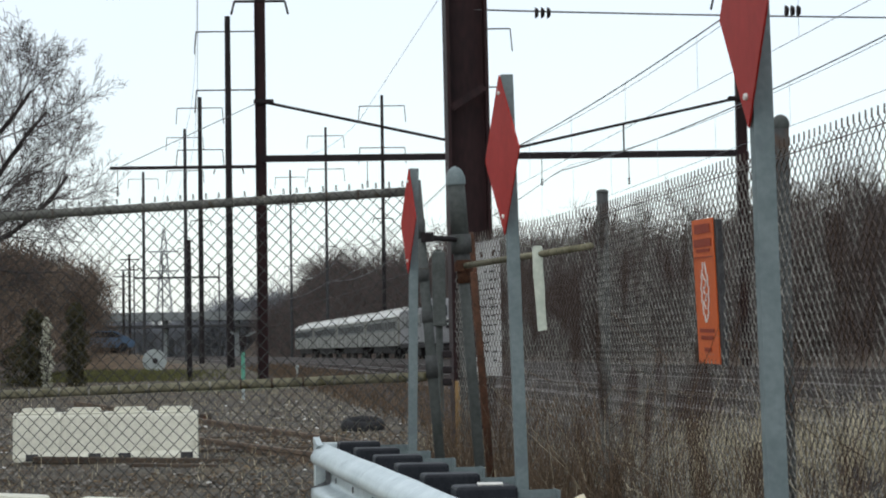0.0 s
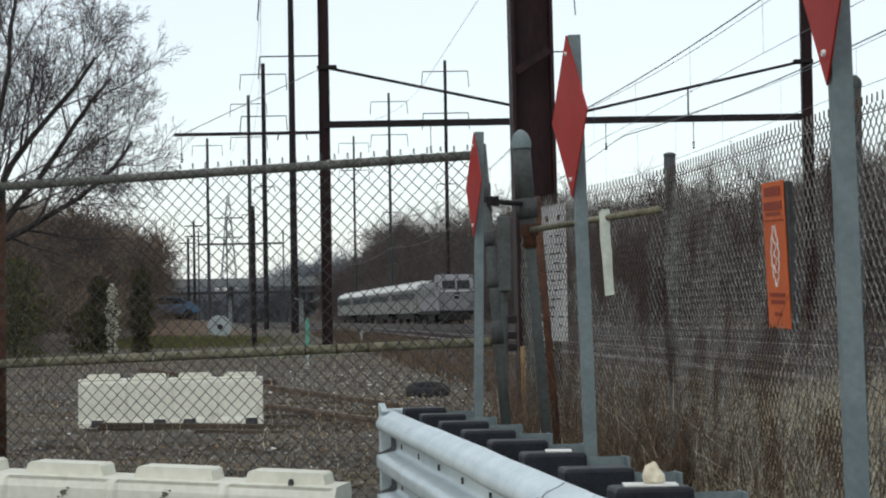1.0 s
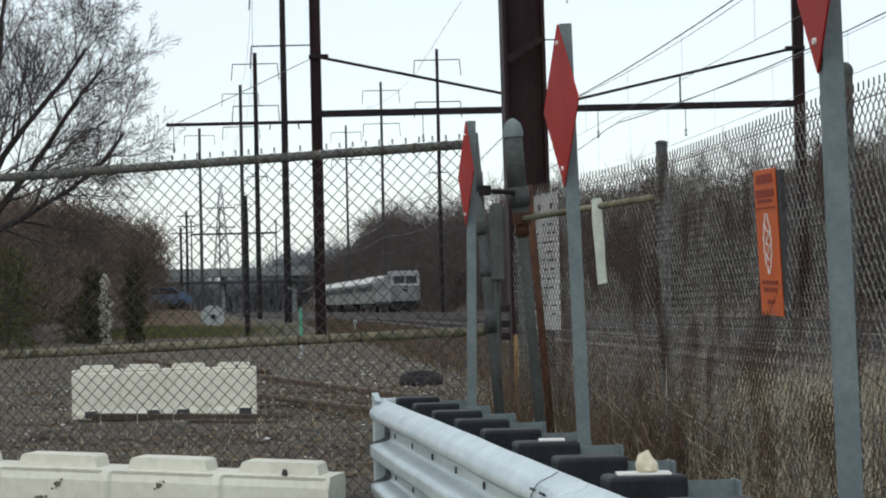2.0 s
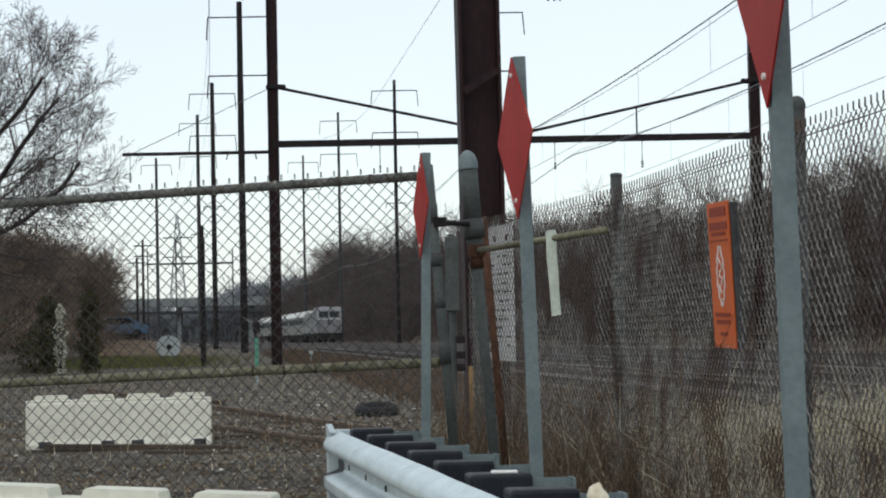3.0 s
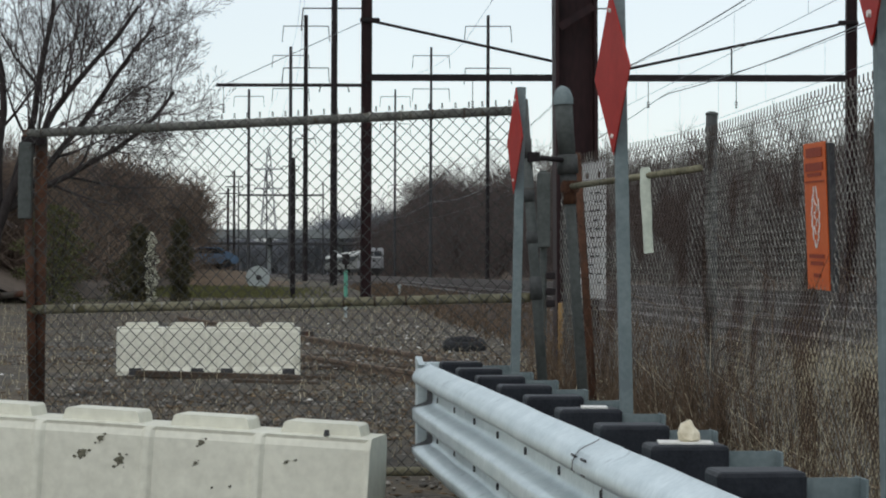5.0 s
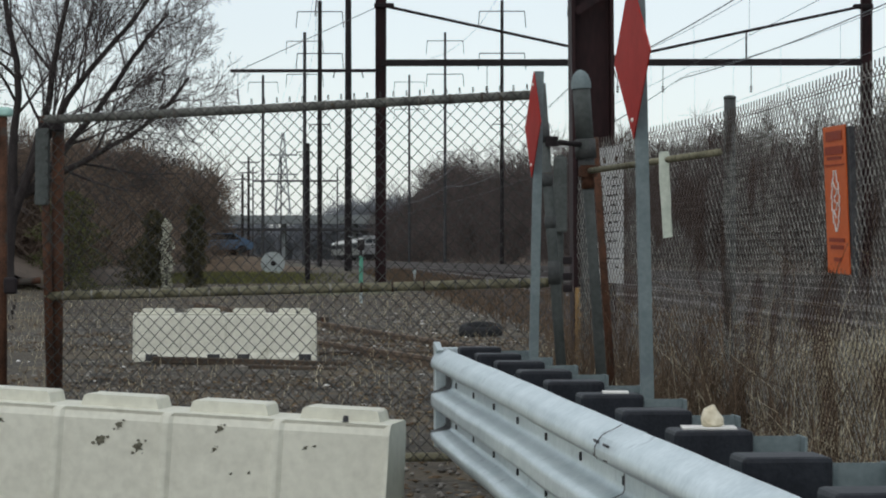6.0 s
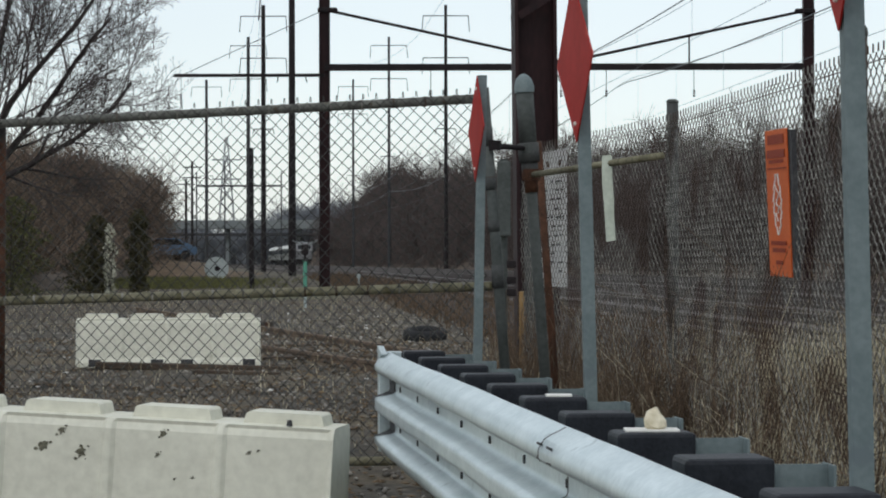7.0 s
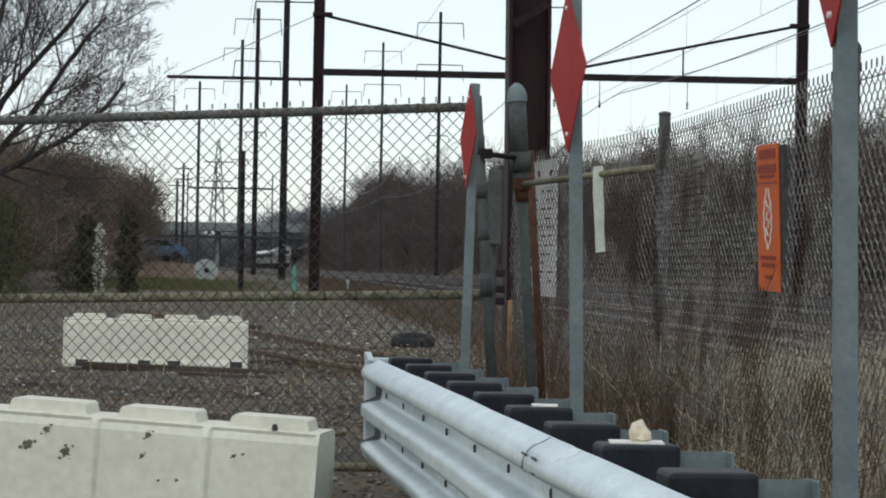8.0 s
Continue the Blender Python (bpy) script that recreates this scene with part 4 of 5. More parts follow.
def locomotive():
    """The cab end looks back along the line, to -y."""
    ob = thing("locomotive", "dull silver locomotive with a blunt windowed cab", "locomotive")
    L = 19.5
    bm = bmesh.new()
    box(bm, (2.9, L - 4.2, 2.55), (0, 2.0, 2.45), bevel=0.10)
    part("hood", bm, TRAIN_GREY, ob)
    bm = bmesh.new()
    # cab: raked windscreen over a blunt nose
    y0 = -L / 2
    side = [(y0 + 0.02, 1.15), (y0, 2.75), (y0 + 0.12, 2.85), (y0 + 0.62, 3.95), (y0 + 0.95, 4.3), (y0 + 3.1, 4.35), (y0 + 3.4, 4.2), (y0 + 3.4, 1.15)]
    prism(bm, side, 3.05, pose(0, 0, 0, 0, 0, -90) @ Matrix.Diagonal((-1, 1, 1, 1)))
    bmesh.ops.bevel(bm, geom=list(bm.edges), offset=0.09, segments=2, affect="EDGES")
    cab = part("cab", bm, TRAIN_GREY, ob)
    tilt = pose(0, 0, 0, -24)
    for sx in (-0.63, 0.63):
        bm = bmesh.new()
        box(bm, (1.12, 0.04, 0.78), (sx, y0 + 0.34, 3.42), tilt, 0.02)
        part("windscreen", bm, WINDSHIELD, cab)
    bm = bmesh.new()
    box(bm, (2.7, 0.05, 0.08), (0, y0 - 0.01, 2.84), bevel=0.01)
    part("trim", bm, TRAIN_ROOF, cab)
    bm = bmesh.new()
    box(bm, (0.42, 0.08, 0.5), (0, y0 - 0.02, 2.45), bevel=0.04)
    hl = part("headlight_housing", bm, UNDER, cab)
    for sx in (-0.09, 0.09):
        bm = bmesh.new()
        rod(bm, (sx, y0 - 0.09, 2.5), (sx, y0 - 0.03, 2.5), 0.07, sides=12)
        part("headlight", bm, DISH_W, hl)
    for sx in (-1, 1):
        bm = bmesh.new()
        box(bm, (0.05, 0.85, 0.75), (sx * 1.53, y0 + 1.6, 3.35), bevel=0.02)
        part("side_window", bm, WINDSHIELD, cab)
        bm = bmesh.new()
        rod(bm, (sx * 1.2, y0 - 0.25, 1.1), (sx * 1.2, y0 - 0.25, 2.1), 0.03, sides=6)
        part("handrail", bm, WIRE, cab)
        for k in range(5):
            bm = bmesh.new()
            box(bm, (0.04, 1.7, 0.9), (sx * 1.455, -4.2 + 2.9 * k, 2.8), bevel=0.02)
            part("grille", bm, TRAIN_BAND, ob)
    bm = bmesh.new()
    box(bm, (2.5, 0.35, 0.55), (0, y0 - 0.15, 0.62), bevel=0.05)
    part("pilot", bm, UNDER, ob)
    bm = bmesh.new()
    rod(bm, (0, y0 - 0.6, 0.85), (0, y0, 0.85), 0.11, sides=8)
    part("coupler", bm, UNDER, ob)
    bm = bmesh.new()
    box(bm, (2.9, L - 0.4, 0.3), (0, 0, 1.02), bevel=0.03)
    part("underframe", bm, UNDER, ob)
    bm = bmesh.new()
    box(bm, (2.4, 5.5, 0.7), (0, 0, 0.6), bevel=0.1)
    part("fuel_tank", bm, UNDER, ob)
    for k in range(3):
        bm = bmesh.new()
        rod(bm, (0, 1.5 + 2.3 * k, 3.7), (0, 1.5 + 2.3 * k, 3.95), 0.8, 0.75, 16)
        part("roof_fan", bm, UNDER, ob)
    bm = bmesh.new()
    box(bm, (1.9, 1.6, 0.5), (0, y0 + 4.4, 3.95), bevel=0.06)
    part("roof_hatch", bm, UNDER, ob)
    for y in (-6.2, 6.4):
        bogie(ob, y, 0.5)
    return ob


LOCO = locomotive()
CARS = [carriage()]
for k in range(3):
    CARS.append(copy_thing(CARS[0], Matrix()))
TRAIN_TRACK = 15.0


def train_y(t):
    return 156.5 + 38.0 * t


def on_track(y):
    """A pose on the train's track, turned along it."""
    x = line_x(y) + TRAIN_TRACK
    dx = line_x(y + 1) - line_x(y - 1)
    return pose(x, y, RAIL_TOP, 0, 0, math.degrees(math.atan2(-dx, 2.0)))


# ---- bare trees ----
def grow(rng, height, spread, levels, kids, twig, lean=(0, 0), base_r=0.05, first=0.25, gnarl=0.22):
    """Segments of a leafless tree as arrays: a tapering trunk, limbs that fork, twigs at the ends."""
    P, Q, A, B = [], [], [], []

    def branch(p, d, length, r, level):
        n = 5 if level < 2 else 3
        step, pts = length / n, [p]
        for i in range(n):
            d = d + rng.normal(0, gnarl * (0.5 if level == 0 else 1), 3) + np.array([0, 0, 0.06 if level else 0.0])
            d = d / np.linalg.norm(d)
            q = p + d * step
            r1 = r * (0.86 if i < n - 1 else 0.7)
            P.append(p), Q.append(q), A.append(r), B.append(r1)
            p, r = q, r1
            pts.append(p)
            if level < levels and (level > 0 or i * 1.0 / n >= first):
                for _ in range(kids[level]):
                    side = rng.normal(0, 1, 3)
                    side -= side.dot(d) * d
                    side /= np.linalg.norm(side)
                    k = d * rng.uniform(0.35, 0.9) + side * spread * rng.uniform(0.6, 1.2)
                    k /= np.linalg.norm(k)
                    branch(p - d * step * rng.uniform(0, 0.9), k, length * rng.uniform(0.45, 0.72), max(r * rng.uniform(0.45, 0.7), twig), level + 1)

    branch(np.zeros(3), np.array([lean[0], lean[1], 1.0]), height * 0.62, base_r, 0)
    return np.array(P), np.array(Q), np.array(A), np.array(B)


def broad_tree(seed, trunk_h, limbs, base_r):
    """Segments of a spreading tree: a short trunk, sweeping boughs, side branches and fine upturned twigs."""
    rng = np.random.default_rng(seed)
    P, Q, A, B = [], [], [], []
    plan = ((8, 2), (6, 2), (5, 2), (4, 1), (2, 0))

    def bough(p, d, length, r, level):
        n, kids = plan[level]
        for i in range(n):
            d = d + rng.normal(0, 0.10 if level < 2 else 0.075, 3) + np.array([0, 0, 0.035])
            d = d / np.linalg.norm(d)
            q, r1 = p + d * length / n, r * (0.88 if i < n - 1 else 0.72)
            P.append(p), Q.append(q), A.append(r), B.append(r1)
            if i >= (2 if level == 0 else 1):
                for k in range(kids):
                    side = np.cross(d, rng.normal(0, 1, 3))
                    side /= np.linalg.norm(side)
                    e = d * rng.uniform(0.75, 1.0) + side * rng.uniform(0.55, 0.95)
                    bough(p + (q - p) * rng.uniform(), e / np.linalg.norm(e), length * rng.uniform(0.38, 0.60) * (1 - 0.35 * i / n), max(r1 * rng.uniform(0.4, 0.6), 0.004), level + 1)
            p, r = q, r1

    p = np.zeros(3)
    for i in range(3):
        q = p + np.array([0.08 * i, 0, trunk_h / 3])
        P.append(p), Q.append(q), A.append(base_r * (1 - 0.1 * i)), B.append(base_r * (0.9 - 0.1 * i))
        p = q
    for az, el, length, r in limbs:
        a, e = math.radians(az), math.radians(el)
        bough(p - np.array([0, 0, rng.uniform(0, 0.6)]), np.array([math.cos(a) * math.cos(e), math.sin(a) * math.cos(e), math.sin(e)]), length, r, 0)
    return np.array(P), np.array(Q), np.array(A), np.array(B)


def build_big_tree():
    ob = thing("tree", "large leafless tree with spreading grey branches", "tree", pose(-13.25, 60, 0.3))
    P, Q, A, B = broad_tree(11, 2.6, ((-12, 31, 5.9, 0.12), (8, 44, 6.6, 0.13), (-40, 60, 7.2, 0.14), (20, 66, 7.8, 0.14), (150, 62, 8.0, 0.15), (75, 80, 8.4, 0.15), (205, 38, 6.5, 0.13)), 0.30)
    main = A > 0.035
    v, f = tubes(P[main], Q[main], A[main], B[main], 7)
    from_arrays("trunk", v, f, BARK, ob)
    v, f = tubes(P[~main], Q[~main], np.maximum(A[~main], 0.0055), np.maximum(B[~main], 0.004), 3)
    from_arrays("crown", v, f, TWIG, ob)


build_big_tree()
# leaning neighbours of the big tree at the yard's edge
for seed, x, y, h, ln in ((24, -19.0, 74, 9.0, 0.1),):
    rng = np.random.default_rng(seed)
    ob = thing("tree", "leafless tree with fine grey-brown twigs", "tree", pose(x, y, 0.3), "bare trees at the yard's edge")
    P, Q, A, B = grow(rng, h, 0.9, 3, (3, 3, 2), 0.010, (ln, 0), 0.13, 0.15, 0.2)
    main = A > 0.04
    v, f = tubes(P[main], Q[main], A[main], B[main], 6)
    from_arrays("trunk", v, f, BARK, ob)
    v, f = tubes(P[~main], Q[~main], np.maximum(A[~main], 0.013), np.maximum(B[~main], 0.009), 3)
    from_arrays("crown", v, f, TWIG, ob)


def wood(name, label, spots, seed, material, sticks, stick_h, thick=0.03):
    """A whole wood of bare trees in one piece, from a few grown kinds, with brush at its foot."""
    rng = np.random.default_rng(seed)
    kinds = [grow(rng, 1.0, 0.75, 3, (3, 2, 2), 0.0022, (0, 0), 0.014, 0.15, 0.17) for _ in range(5)]
    P, Q, A, B = [], [], [], []
    for i, (x, y, z, h) in enumerate(spots):
        p, q, a, b = kinds[i % 5]
        t = rng.uniform(0, 2 * math.pi)
        c, s = math.cos(t), math.sin(t)
        m = np.array([[c, -s, 0], [s, c, 0], [0, 0, 1]]) * np.array([[0.85, 0.85, 1.0]]).T
        P.append(p @ m.T * h + (x, y, z))
        Q.append(q @ m.T * h + (x, y, z))
        A.append(np.maximum(a * h, thick * 0.55))
        B.append(np.maximum(b * h, thick * 0.35))
    spots = np.array(spots)
    k = rng.integers(0, len(spots), sticks)
    foot = spots[k, :3] + np.stack([rng.normal(0, 1.2, sticks), rng.normal(0, 2.0, sticks), np.zeros(sticks)], 1)
    foot[:, 2] += rng.uniform(0, 1, sticks) ** 2 * stick_h * 0.5
    tip = foot + np.stack([rng.normal(0, 0.9, sticks), rng.normal(0, 0.9, sticks), rng.uniform(0.25, 1, sticks) * stick_h * 0.55], 1)
    P.append(foot), Q.append(tip), A.append(np.full(sticks, thick)), B.append(np.full(sticks, thick * 0.5))
    v, f = tubes(np.concatenate(P), np.concatenate(Q), np.concatenate(A), np.concatenate(B), 3)
    return tagged(from_arrays(name, v, f, material), label, "woods", kind="stuff")


def bank(name, label, rows, material):
    """Rising wooded ground: rows of (x, y, z) strips, roughened."""
    bm = bmesh.new()
    grid = [[bm.verts.new((x, y, z + (0.5 * noise.noise((x * 0.15, y * 0.05, 1)) if j else -0.3))) for j, (x, y, z) in enumerate(r)] for r in rows]
    for a, b in zip(grid, grid[1:]):
        for k in range(len(a) - 1):
            bm.faces.new((a[k], a[k + 1], b[k + 1], b[k]))
    return tagged(finish(name, bm, material, smooth=True), label, "hillside", kind="structure")


LITTER = mat("leaf_litter", (0.07, 0.053, 0.042), (0.145, 0.112, 0.088), 0.95, 0, 0.5, 6, 0.6)

rng = np.random.default_rng(5)
# the wood beyond the tracks
bank("hillside", "brown wooded hillside beyond the tracks",
     [[(line_x(y) + 25 + o, y, 0.25 + (hh * (6.0 + 0.016 * max(y - 90, 0)))) for o, hh in ((0, 0), (4, 0.25), (9, 0.7), (15, 1.0), (40, 1.05))] for y in range(60, 640, 20)], LITTER)
spots = []
for i in range(620):
    y = 70 + 480 * rng.uniform() ** 1.25
    o = rng.uniform(0, 16)
    rise = min(max((o - 3) / 12, 0), 1) * (5.6 + 0.016 * max(y - 90, 0))
    spots.append((line_x(y) + 26 + o, y, rise, rng.uniform(3.6, 7.2) * (0.95 + 0.0022 * max(y - 110, 0))))
wood("far_woods", "dense leafless brown woods beyond the tracks", spots, 7, TWIG_RED, 90000, 5.0, 0.026)
# the wood on the yard's side
bank("hillside", "brown wooded bank at the yard's far edge",
     [[(-15.2 - 0.075 * (y - 100) - o, y, 0.3 + hh) for o, hh in ((0, 0), (1.5, 0.6), (4, 1.7), (8, 2.5), (40, 3.0))] for y in range(66, 176, 10)], LITTER)
spots = []
for i in range(330):
    y = 74 + 96 * rng.uniform() ** 1.2
    o = rng.uniform(1.8, 13)
    spots.append((-14.8 - 0.075 * (y - 100) - o, y, 0.3 + 1.5 * min(o / 5, 1), rng.uniform(2.6, 4.6) + 0.034 * (y - 78)))
wood("far_woods", "dense leafless brown woods at the edge of the yard", spots, 9, TWIG_OLIVE, 70000, 2.7, 0.017)
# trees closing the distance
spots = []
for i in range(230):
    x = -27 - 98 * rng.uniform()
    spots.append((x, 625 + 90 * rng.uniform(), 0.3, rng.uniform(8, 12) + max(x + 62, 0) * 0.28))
# the pale bluish twig colour holds the distance haze; no real haze is rendered
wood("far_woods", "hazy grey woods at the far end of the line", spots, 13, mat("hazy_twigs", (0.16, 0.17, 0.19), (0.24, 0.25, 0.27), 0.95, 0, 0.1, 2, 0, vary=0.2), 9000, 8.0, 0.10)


# ---- shrubs at the yard's edge ----
def leafy(name, label, at, h, w, material, n, seed, leaf=0.07, stems=9):
    rng = np.random.default_rng(seed)
    ob = thing(name, label, "shrub", pose(*at))
    a = rng.uniform(0, 2 * math.pi, stems)
    tip = np.stack([w * 0.4 * np.cos(a), w * 0.4 * np.sin(a), h * rng.uniform(0.6, 0.95, stems)], 1)
    v, f = tubes(np.zeros((stems, 3)), tip, 0.02, 0.008, 4)
    from_arrays("stems", v, f, BARK, ob)
    t = rng.uniform(0, 1, n)
    rad = w / 2 * np.sqrt(rng.uniform(0.1, 1, n)) * (0.35 + 0.65 * np.sin(math.pi * np.clip(t * 0.85 + 0.12, 0, 1))) * (1 + 0.3 * np.sin(t * 23 + rng.uniform(0, 1)))
    ph = rng.uniform(0, 2 * math.pi, n)
    c = np.stack([rad * np.cos(ph), rad * np.sin(ph), h * t], 1)
    u, d = rng.normal(0, 1, (n, 3)), rng.normal(0, 1, (n, 3))
    u /= np.linalg.norm(u, axis=1, keepdims=True)
    d /= np.linalg.norm(d, axis=1, keepdims=True)
    v = np.stack([c - u * leaf, c + d * leaf * 0.5, c + u * leaf, c - d * leaf * 0.5], 1).reshape(-1, 3)
    f = np.arange(4 * n).reshape(-1, 4)
    from_arrays("foliage", v, f, material, ob)


leafy("evergreen_shrub", "dark upright evergreen shrub", (-11.1, 72, 0.3), 2.5, 1.0, GREEN, 5200, 31, 0.045)
leafy("evergreen_shrub", "dark upright evergreen shrub", (-9.85, 72.5, 0.3), 2.7, 0.85, GREEN, 5200, 32, 0.045)
leafy("evergreen_shrub", "broad olive-green shrub coming into leaf", (-12.9, 67, 0.25), 3.0, 2.2, OLIVE, 5200, 34, 0.05)
leafy("evergreen_shrub", "low russet-olive shrub beside the blossom", (-11.9, 75, 0.25), 1.5, 1.8, GREEN, 2600, 35, 0.05)
leafy("flowering_shrub", "thin shrub with pale cream blossom", (-10.4, 70, 0.3), 2.2, 0.44, BLOSSOM, 900, 33, 0.042, 4)


# ---- dead weeds and brambles along the guardrail and the fence ----
def weeds(name, label, n, seed, x_of, y_range, h_range, material, r, droop=0.25, joints=3):
    rng = np.random.default_rng(seed)
    y = rng.uniform(*y_range, n)
    x = np.array([x_of(rng, yy) for yy in y])
    keep = np.array([noise.noise((a * 0.9, b * 0.5, seed)) + rng.uniform(-0.35, 0.35) > -0.22 for a, b in zip(x, y)])
    x, y = x[keep], y[keep]
    n = len(x)
    p = np.stack([x, y, np.array([ground_z(a, b) for a, b in zip(x, y)])], 1)
    h = rng.uniform(*h_range, n) * rng.uniform(0.5, 1, n)
    az = rng.uniform(0, 2 * math.pi, n)
    lean = rng.uniform(0.02, 0.45, n)
    P, Q, A, B = [], [], [], []
    for j in range(joints):
        k = lean * (0.5 + j * droop * 2.5)
        d = np.stack([np.cos(az) * k, np.sin(az) * k, np.ones(n)], 1)
        d /= np.linalg.norm(d, axis=1, keepdims=True)
        q = p + d * (h / joints)[:, None]
        P.append(p), Q.append(q)
        A.append(np.full(n, r * (1 - 0.25 * j))), B.append(np.full(n, r * (0.75 - 0.22 * j)))
        # side stalks
        m = rng.uniform(0, 1, n) < 0.4
        s = rng.normal(0, 1, (n, 3))
        s[:, 2] = np.abs(s[:, 2]) + 0.5
        s /= np.linalg.norm(s, axis=1, keepdims=True)
        P.append(q[m]), Q.append((q + s * (h * 0.28)[:, None])[m])
        A.append(np.full(m.sum(), r * 0.6)), B.append(np.full(m.sum(), r * 0.25))
        p, az = q, az + rng.normal(0, 0.5, n)
    v, f = tubes(np.concatenate(P), np.concatenate(Q), np.concatenate(A), np.concatenate(B), 3)
    return tagged(from_arrays(name, v, f, material), label, "weeds", kind="stuff")


def fence_x(y):
    return 1.28 - 0.091 * (y - 13) if y < 13 else 1.28 - 0.206 * (y - 13)


def rail_back(y):
    return -0.252 + 0.1285 * (11.3 - y) + 0.45


weeds("dry_grass", "tall tan dead grass along the fence", 9000, 41, lambda g, y: g.uniform(max(rail_back(y), 0.3), fence_x(y) + 1.0), (5.5, 17), (0.2, 0.6), STRAW, 0.0028)
weeds("dry_weeds", "tall brown dead weed stalks before the fence", 900, 42, lambda g, y: fence_x(y) + g.normal(-0.1, 0.3), (6.5, 15.5), (0.5, 1.3), VINE, 0.0035)
weeds("dry_grass", "dense tan dead grass behind the fence", 30000, 43, lambda g, y: fence_x(y) + 0.1 + 7.0 * g.uniform() ** 1.2, (8, 19), (0.2, 0.62), STRAW, 0.004)
weeds("brambles", "rust-brown brambles at the foot of the fence", 5200, 44, lambda g, y: fence_x(y) + g.normal(0.15, 0.4), (12.2, 16.8), (0.4, 1.0), VINE, 0.004, 0.5)
weeds("dry_weeds", "sparse pale weed stalks leaning on the fence", 110, 45, lambda g, y: fence_x(y) + g.normal(-0.1, 0.2), (7.5, 12.5), (0.7, 1.5), STRAW, 0.0020, 0.5)
weeds("brambles", "dark brown brambles along the trackside", 9000, 46, lambda g, y: line_x(y) + g.uniform(0.5, 2.8), (20, 140), (0.12, 0.5), VINE, 0.009, 0.5)
YELLOW_GREEN = mat("yellow_green_grass", (0.06, 0.065, 0.024), (0.16, 0.155, 0.062), 0.9, 0, 0.3, 3, 0, vary=0.45)
weeds("dry_grass", "low strip of yellow-green grass at the yard's edge", 14000, 47, lambda g, y: g.normal(-0.125 * y, 0.022 * y), (82, 130), (0.06, 0.28), YELLOW_GREEN, 0.014)
weeds("dry_weeds", "brown dead weeds and leaf litter scattered on the yard", 16000, 48, lambda g, y: g.uniform(-0.24 * y, line_x(y) + 0.6), (14, 92), (0.02, 0.09), VINE, 0.005, 0.6)
weeds("dry_grass", "thin tan dead grass tufts on the yard", 4500, 49, lambda g, y: g.uniform(-0.24 * y, line_x(y) + 0.3), (14, 75), (0.04, 0.2), STRAW, 0.0035, 0.5)


# ---- stones, leaves and litter on the yard ----
def stones(name, label, n, seed, x_range, y_range, size, material, flat=0.6):
    rng = np.random.default_rng(seed)
    y = rng.uniform(*y_range, n)
    x = rng.uniform(*x_range, n) + np.array([line_x(b) for b in y]) * 0.5
    z = np.array([ground_z(a, b) for a, b in zip(x, y)])
    s = rng.uniform(*size, n) * rng.uniform(0.4, 1, n)
    oct_v = np.array([(1, 0, 0), (0, 1, 0), (-1, 0, 0), (0, -1, 0), (0, 0, 1), (0, 0, -1)], float)
    oct_f = np.array([(0, 1, 4), (1, 2, 4), (2, 3, 4), (3, 0, 4), (1, 0, 5), (2, 1, 5), (3, 2, 5), (0, 3, 5)])
    v = oct_v[None] * (s[:, None, None] * rng.uniform(0.6, 1.3, (n, 6, 1))) * np.array([1, 1, flat])
    t = rng.uniform(0, 6.28, n)
    c, d = np.cos(t)[:, None], np.sin(t)[:, None]
    v = np.stack([v[..., 0] * c - v[..., 1] * d, v[..., 0] * d + v[..., 1] * c, v[..., 2]], -1)
    v += np.stack([x, y, z + 0.2 * s], 1)[:, None]
    f = (oct_f[None] + 6 * np.arange(n)[:, None, None]).reshape(-1, 3)
    return tagged(from_arrays(name, v.reshape(-1, 3), f, material), label, "stones", kind="stuff")


stones("gravel", "scattered grey and brown crushed stone", 16000, 51, (-6.5, 3.0), (11, 45), (0.012, 0.05), STONE)
stones("dead_leaves", "brown dead leaves strewn on the dirt", 12000, 52, (-6.5, 2.5), (11, 32), (0.02, 0.05), mat("dead_leaf", (0.08, 0.05, 0.03), (0.24, 0.17, 0.1), 0.9, 0, 2, 9, 0, vary=0.5), 0.2)
stones("litter", "pale scraps and stones on the yard", 260, 53, (-5.5, 2.0), (13, 48), (0.02, 0.06), WHITE_INK, 0.35)


# ---- yard things ----
def rail_length(a, b, name="rail"):
    a, b = Vector(a), Vector(b)
    bm = bmesh.new()
    prof = [(-0.07, 0), (0.07, 0), (0.018, 0.03), (0.018, 0.10), (0.034, 0.11), (0.034, 0.145), (-0.034, 0.145), (-0.034, 0.11), (-0.018, 0.10), (-0.018, 0.03)]
    y = (b - a).normalized()
    m = Matrix.Translation((a + b) / 2) @ Matrix((Vector((y.y, -y.x, 0)), y, (0, 0, 1))).transposed().to_4x4()
    prism(bm, prof, (b - a).length, m)
    return bm


siding = thing("siding_track", "abandoned rusty siding rails half sunk in dirt", "railway track")
part("rail", rail_length((-6.4, 47, 0.22), (-0.2, 25.6, 0.15)), RAIL_BROWN, siding)
part("rail", rail_length((-5.4, 36, 0.20), (-0.3, 22.4, 0.12)), RAIL_BROWN, siding)
for k in range(9):
    bm = bmesh.new()
    box(bm, (2.3, 0.2, 0.12), (0, 0, 0), bevel=0.015)
    t = part("sleeper", bm, TIE, siding)
    t.matrix_world = pose(-1.0 - 0.55 * k, 26.0 + 1.75 * k, 0.17, 0, 0, 17 + 3 * math.sin(k))


def plank(at, size, rz, material, label, name="plank"):
    bm = bmesh.new()
    box(bm, size, bevel=0.012)
    ob = finish(name, bm, material)
    ob.matrix_world = pose(*at, 0, 1.5, rz)
    tagged(ob, label, "timber")


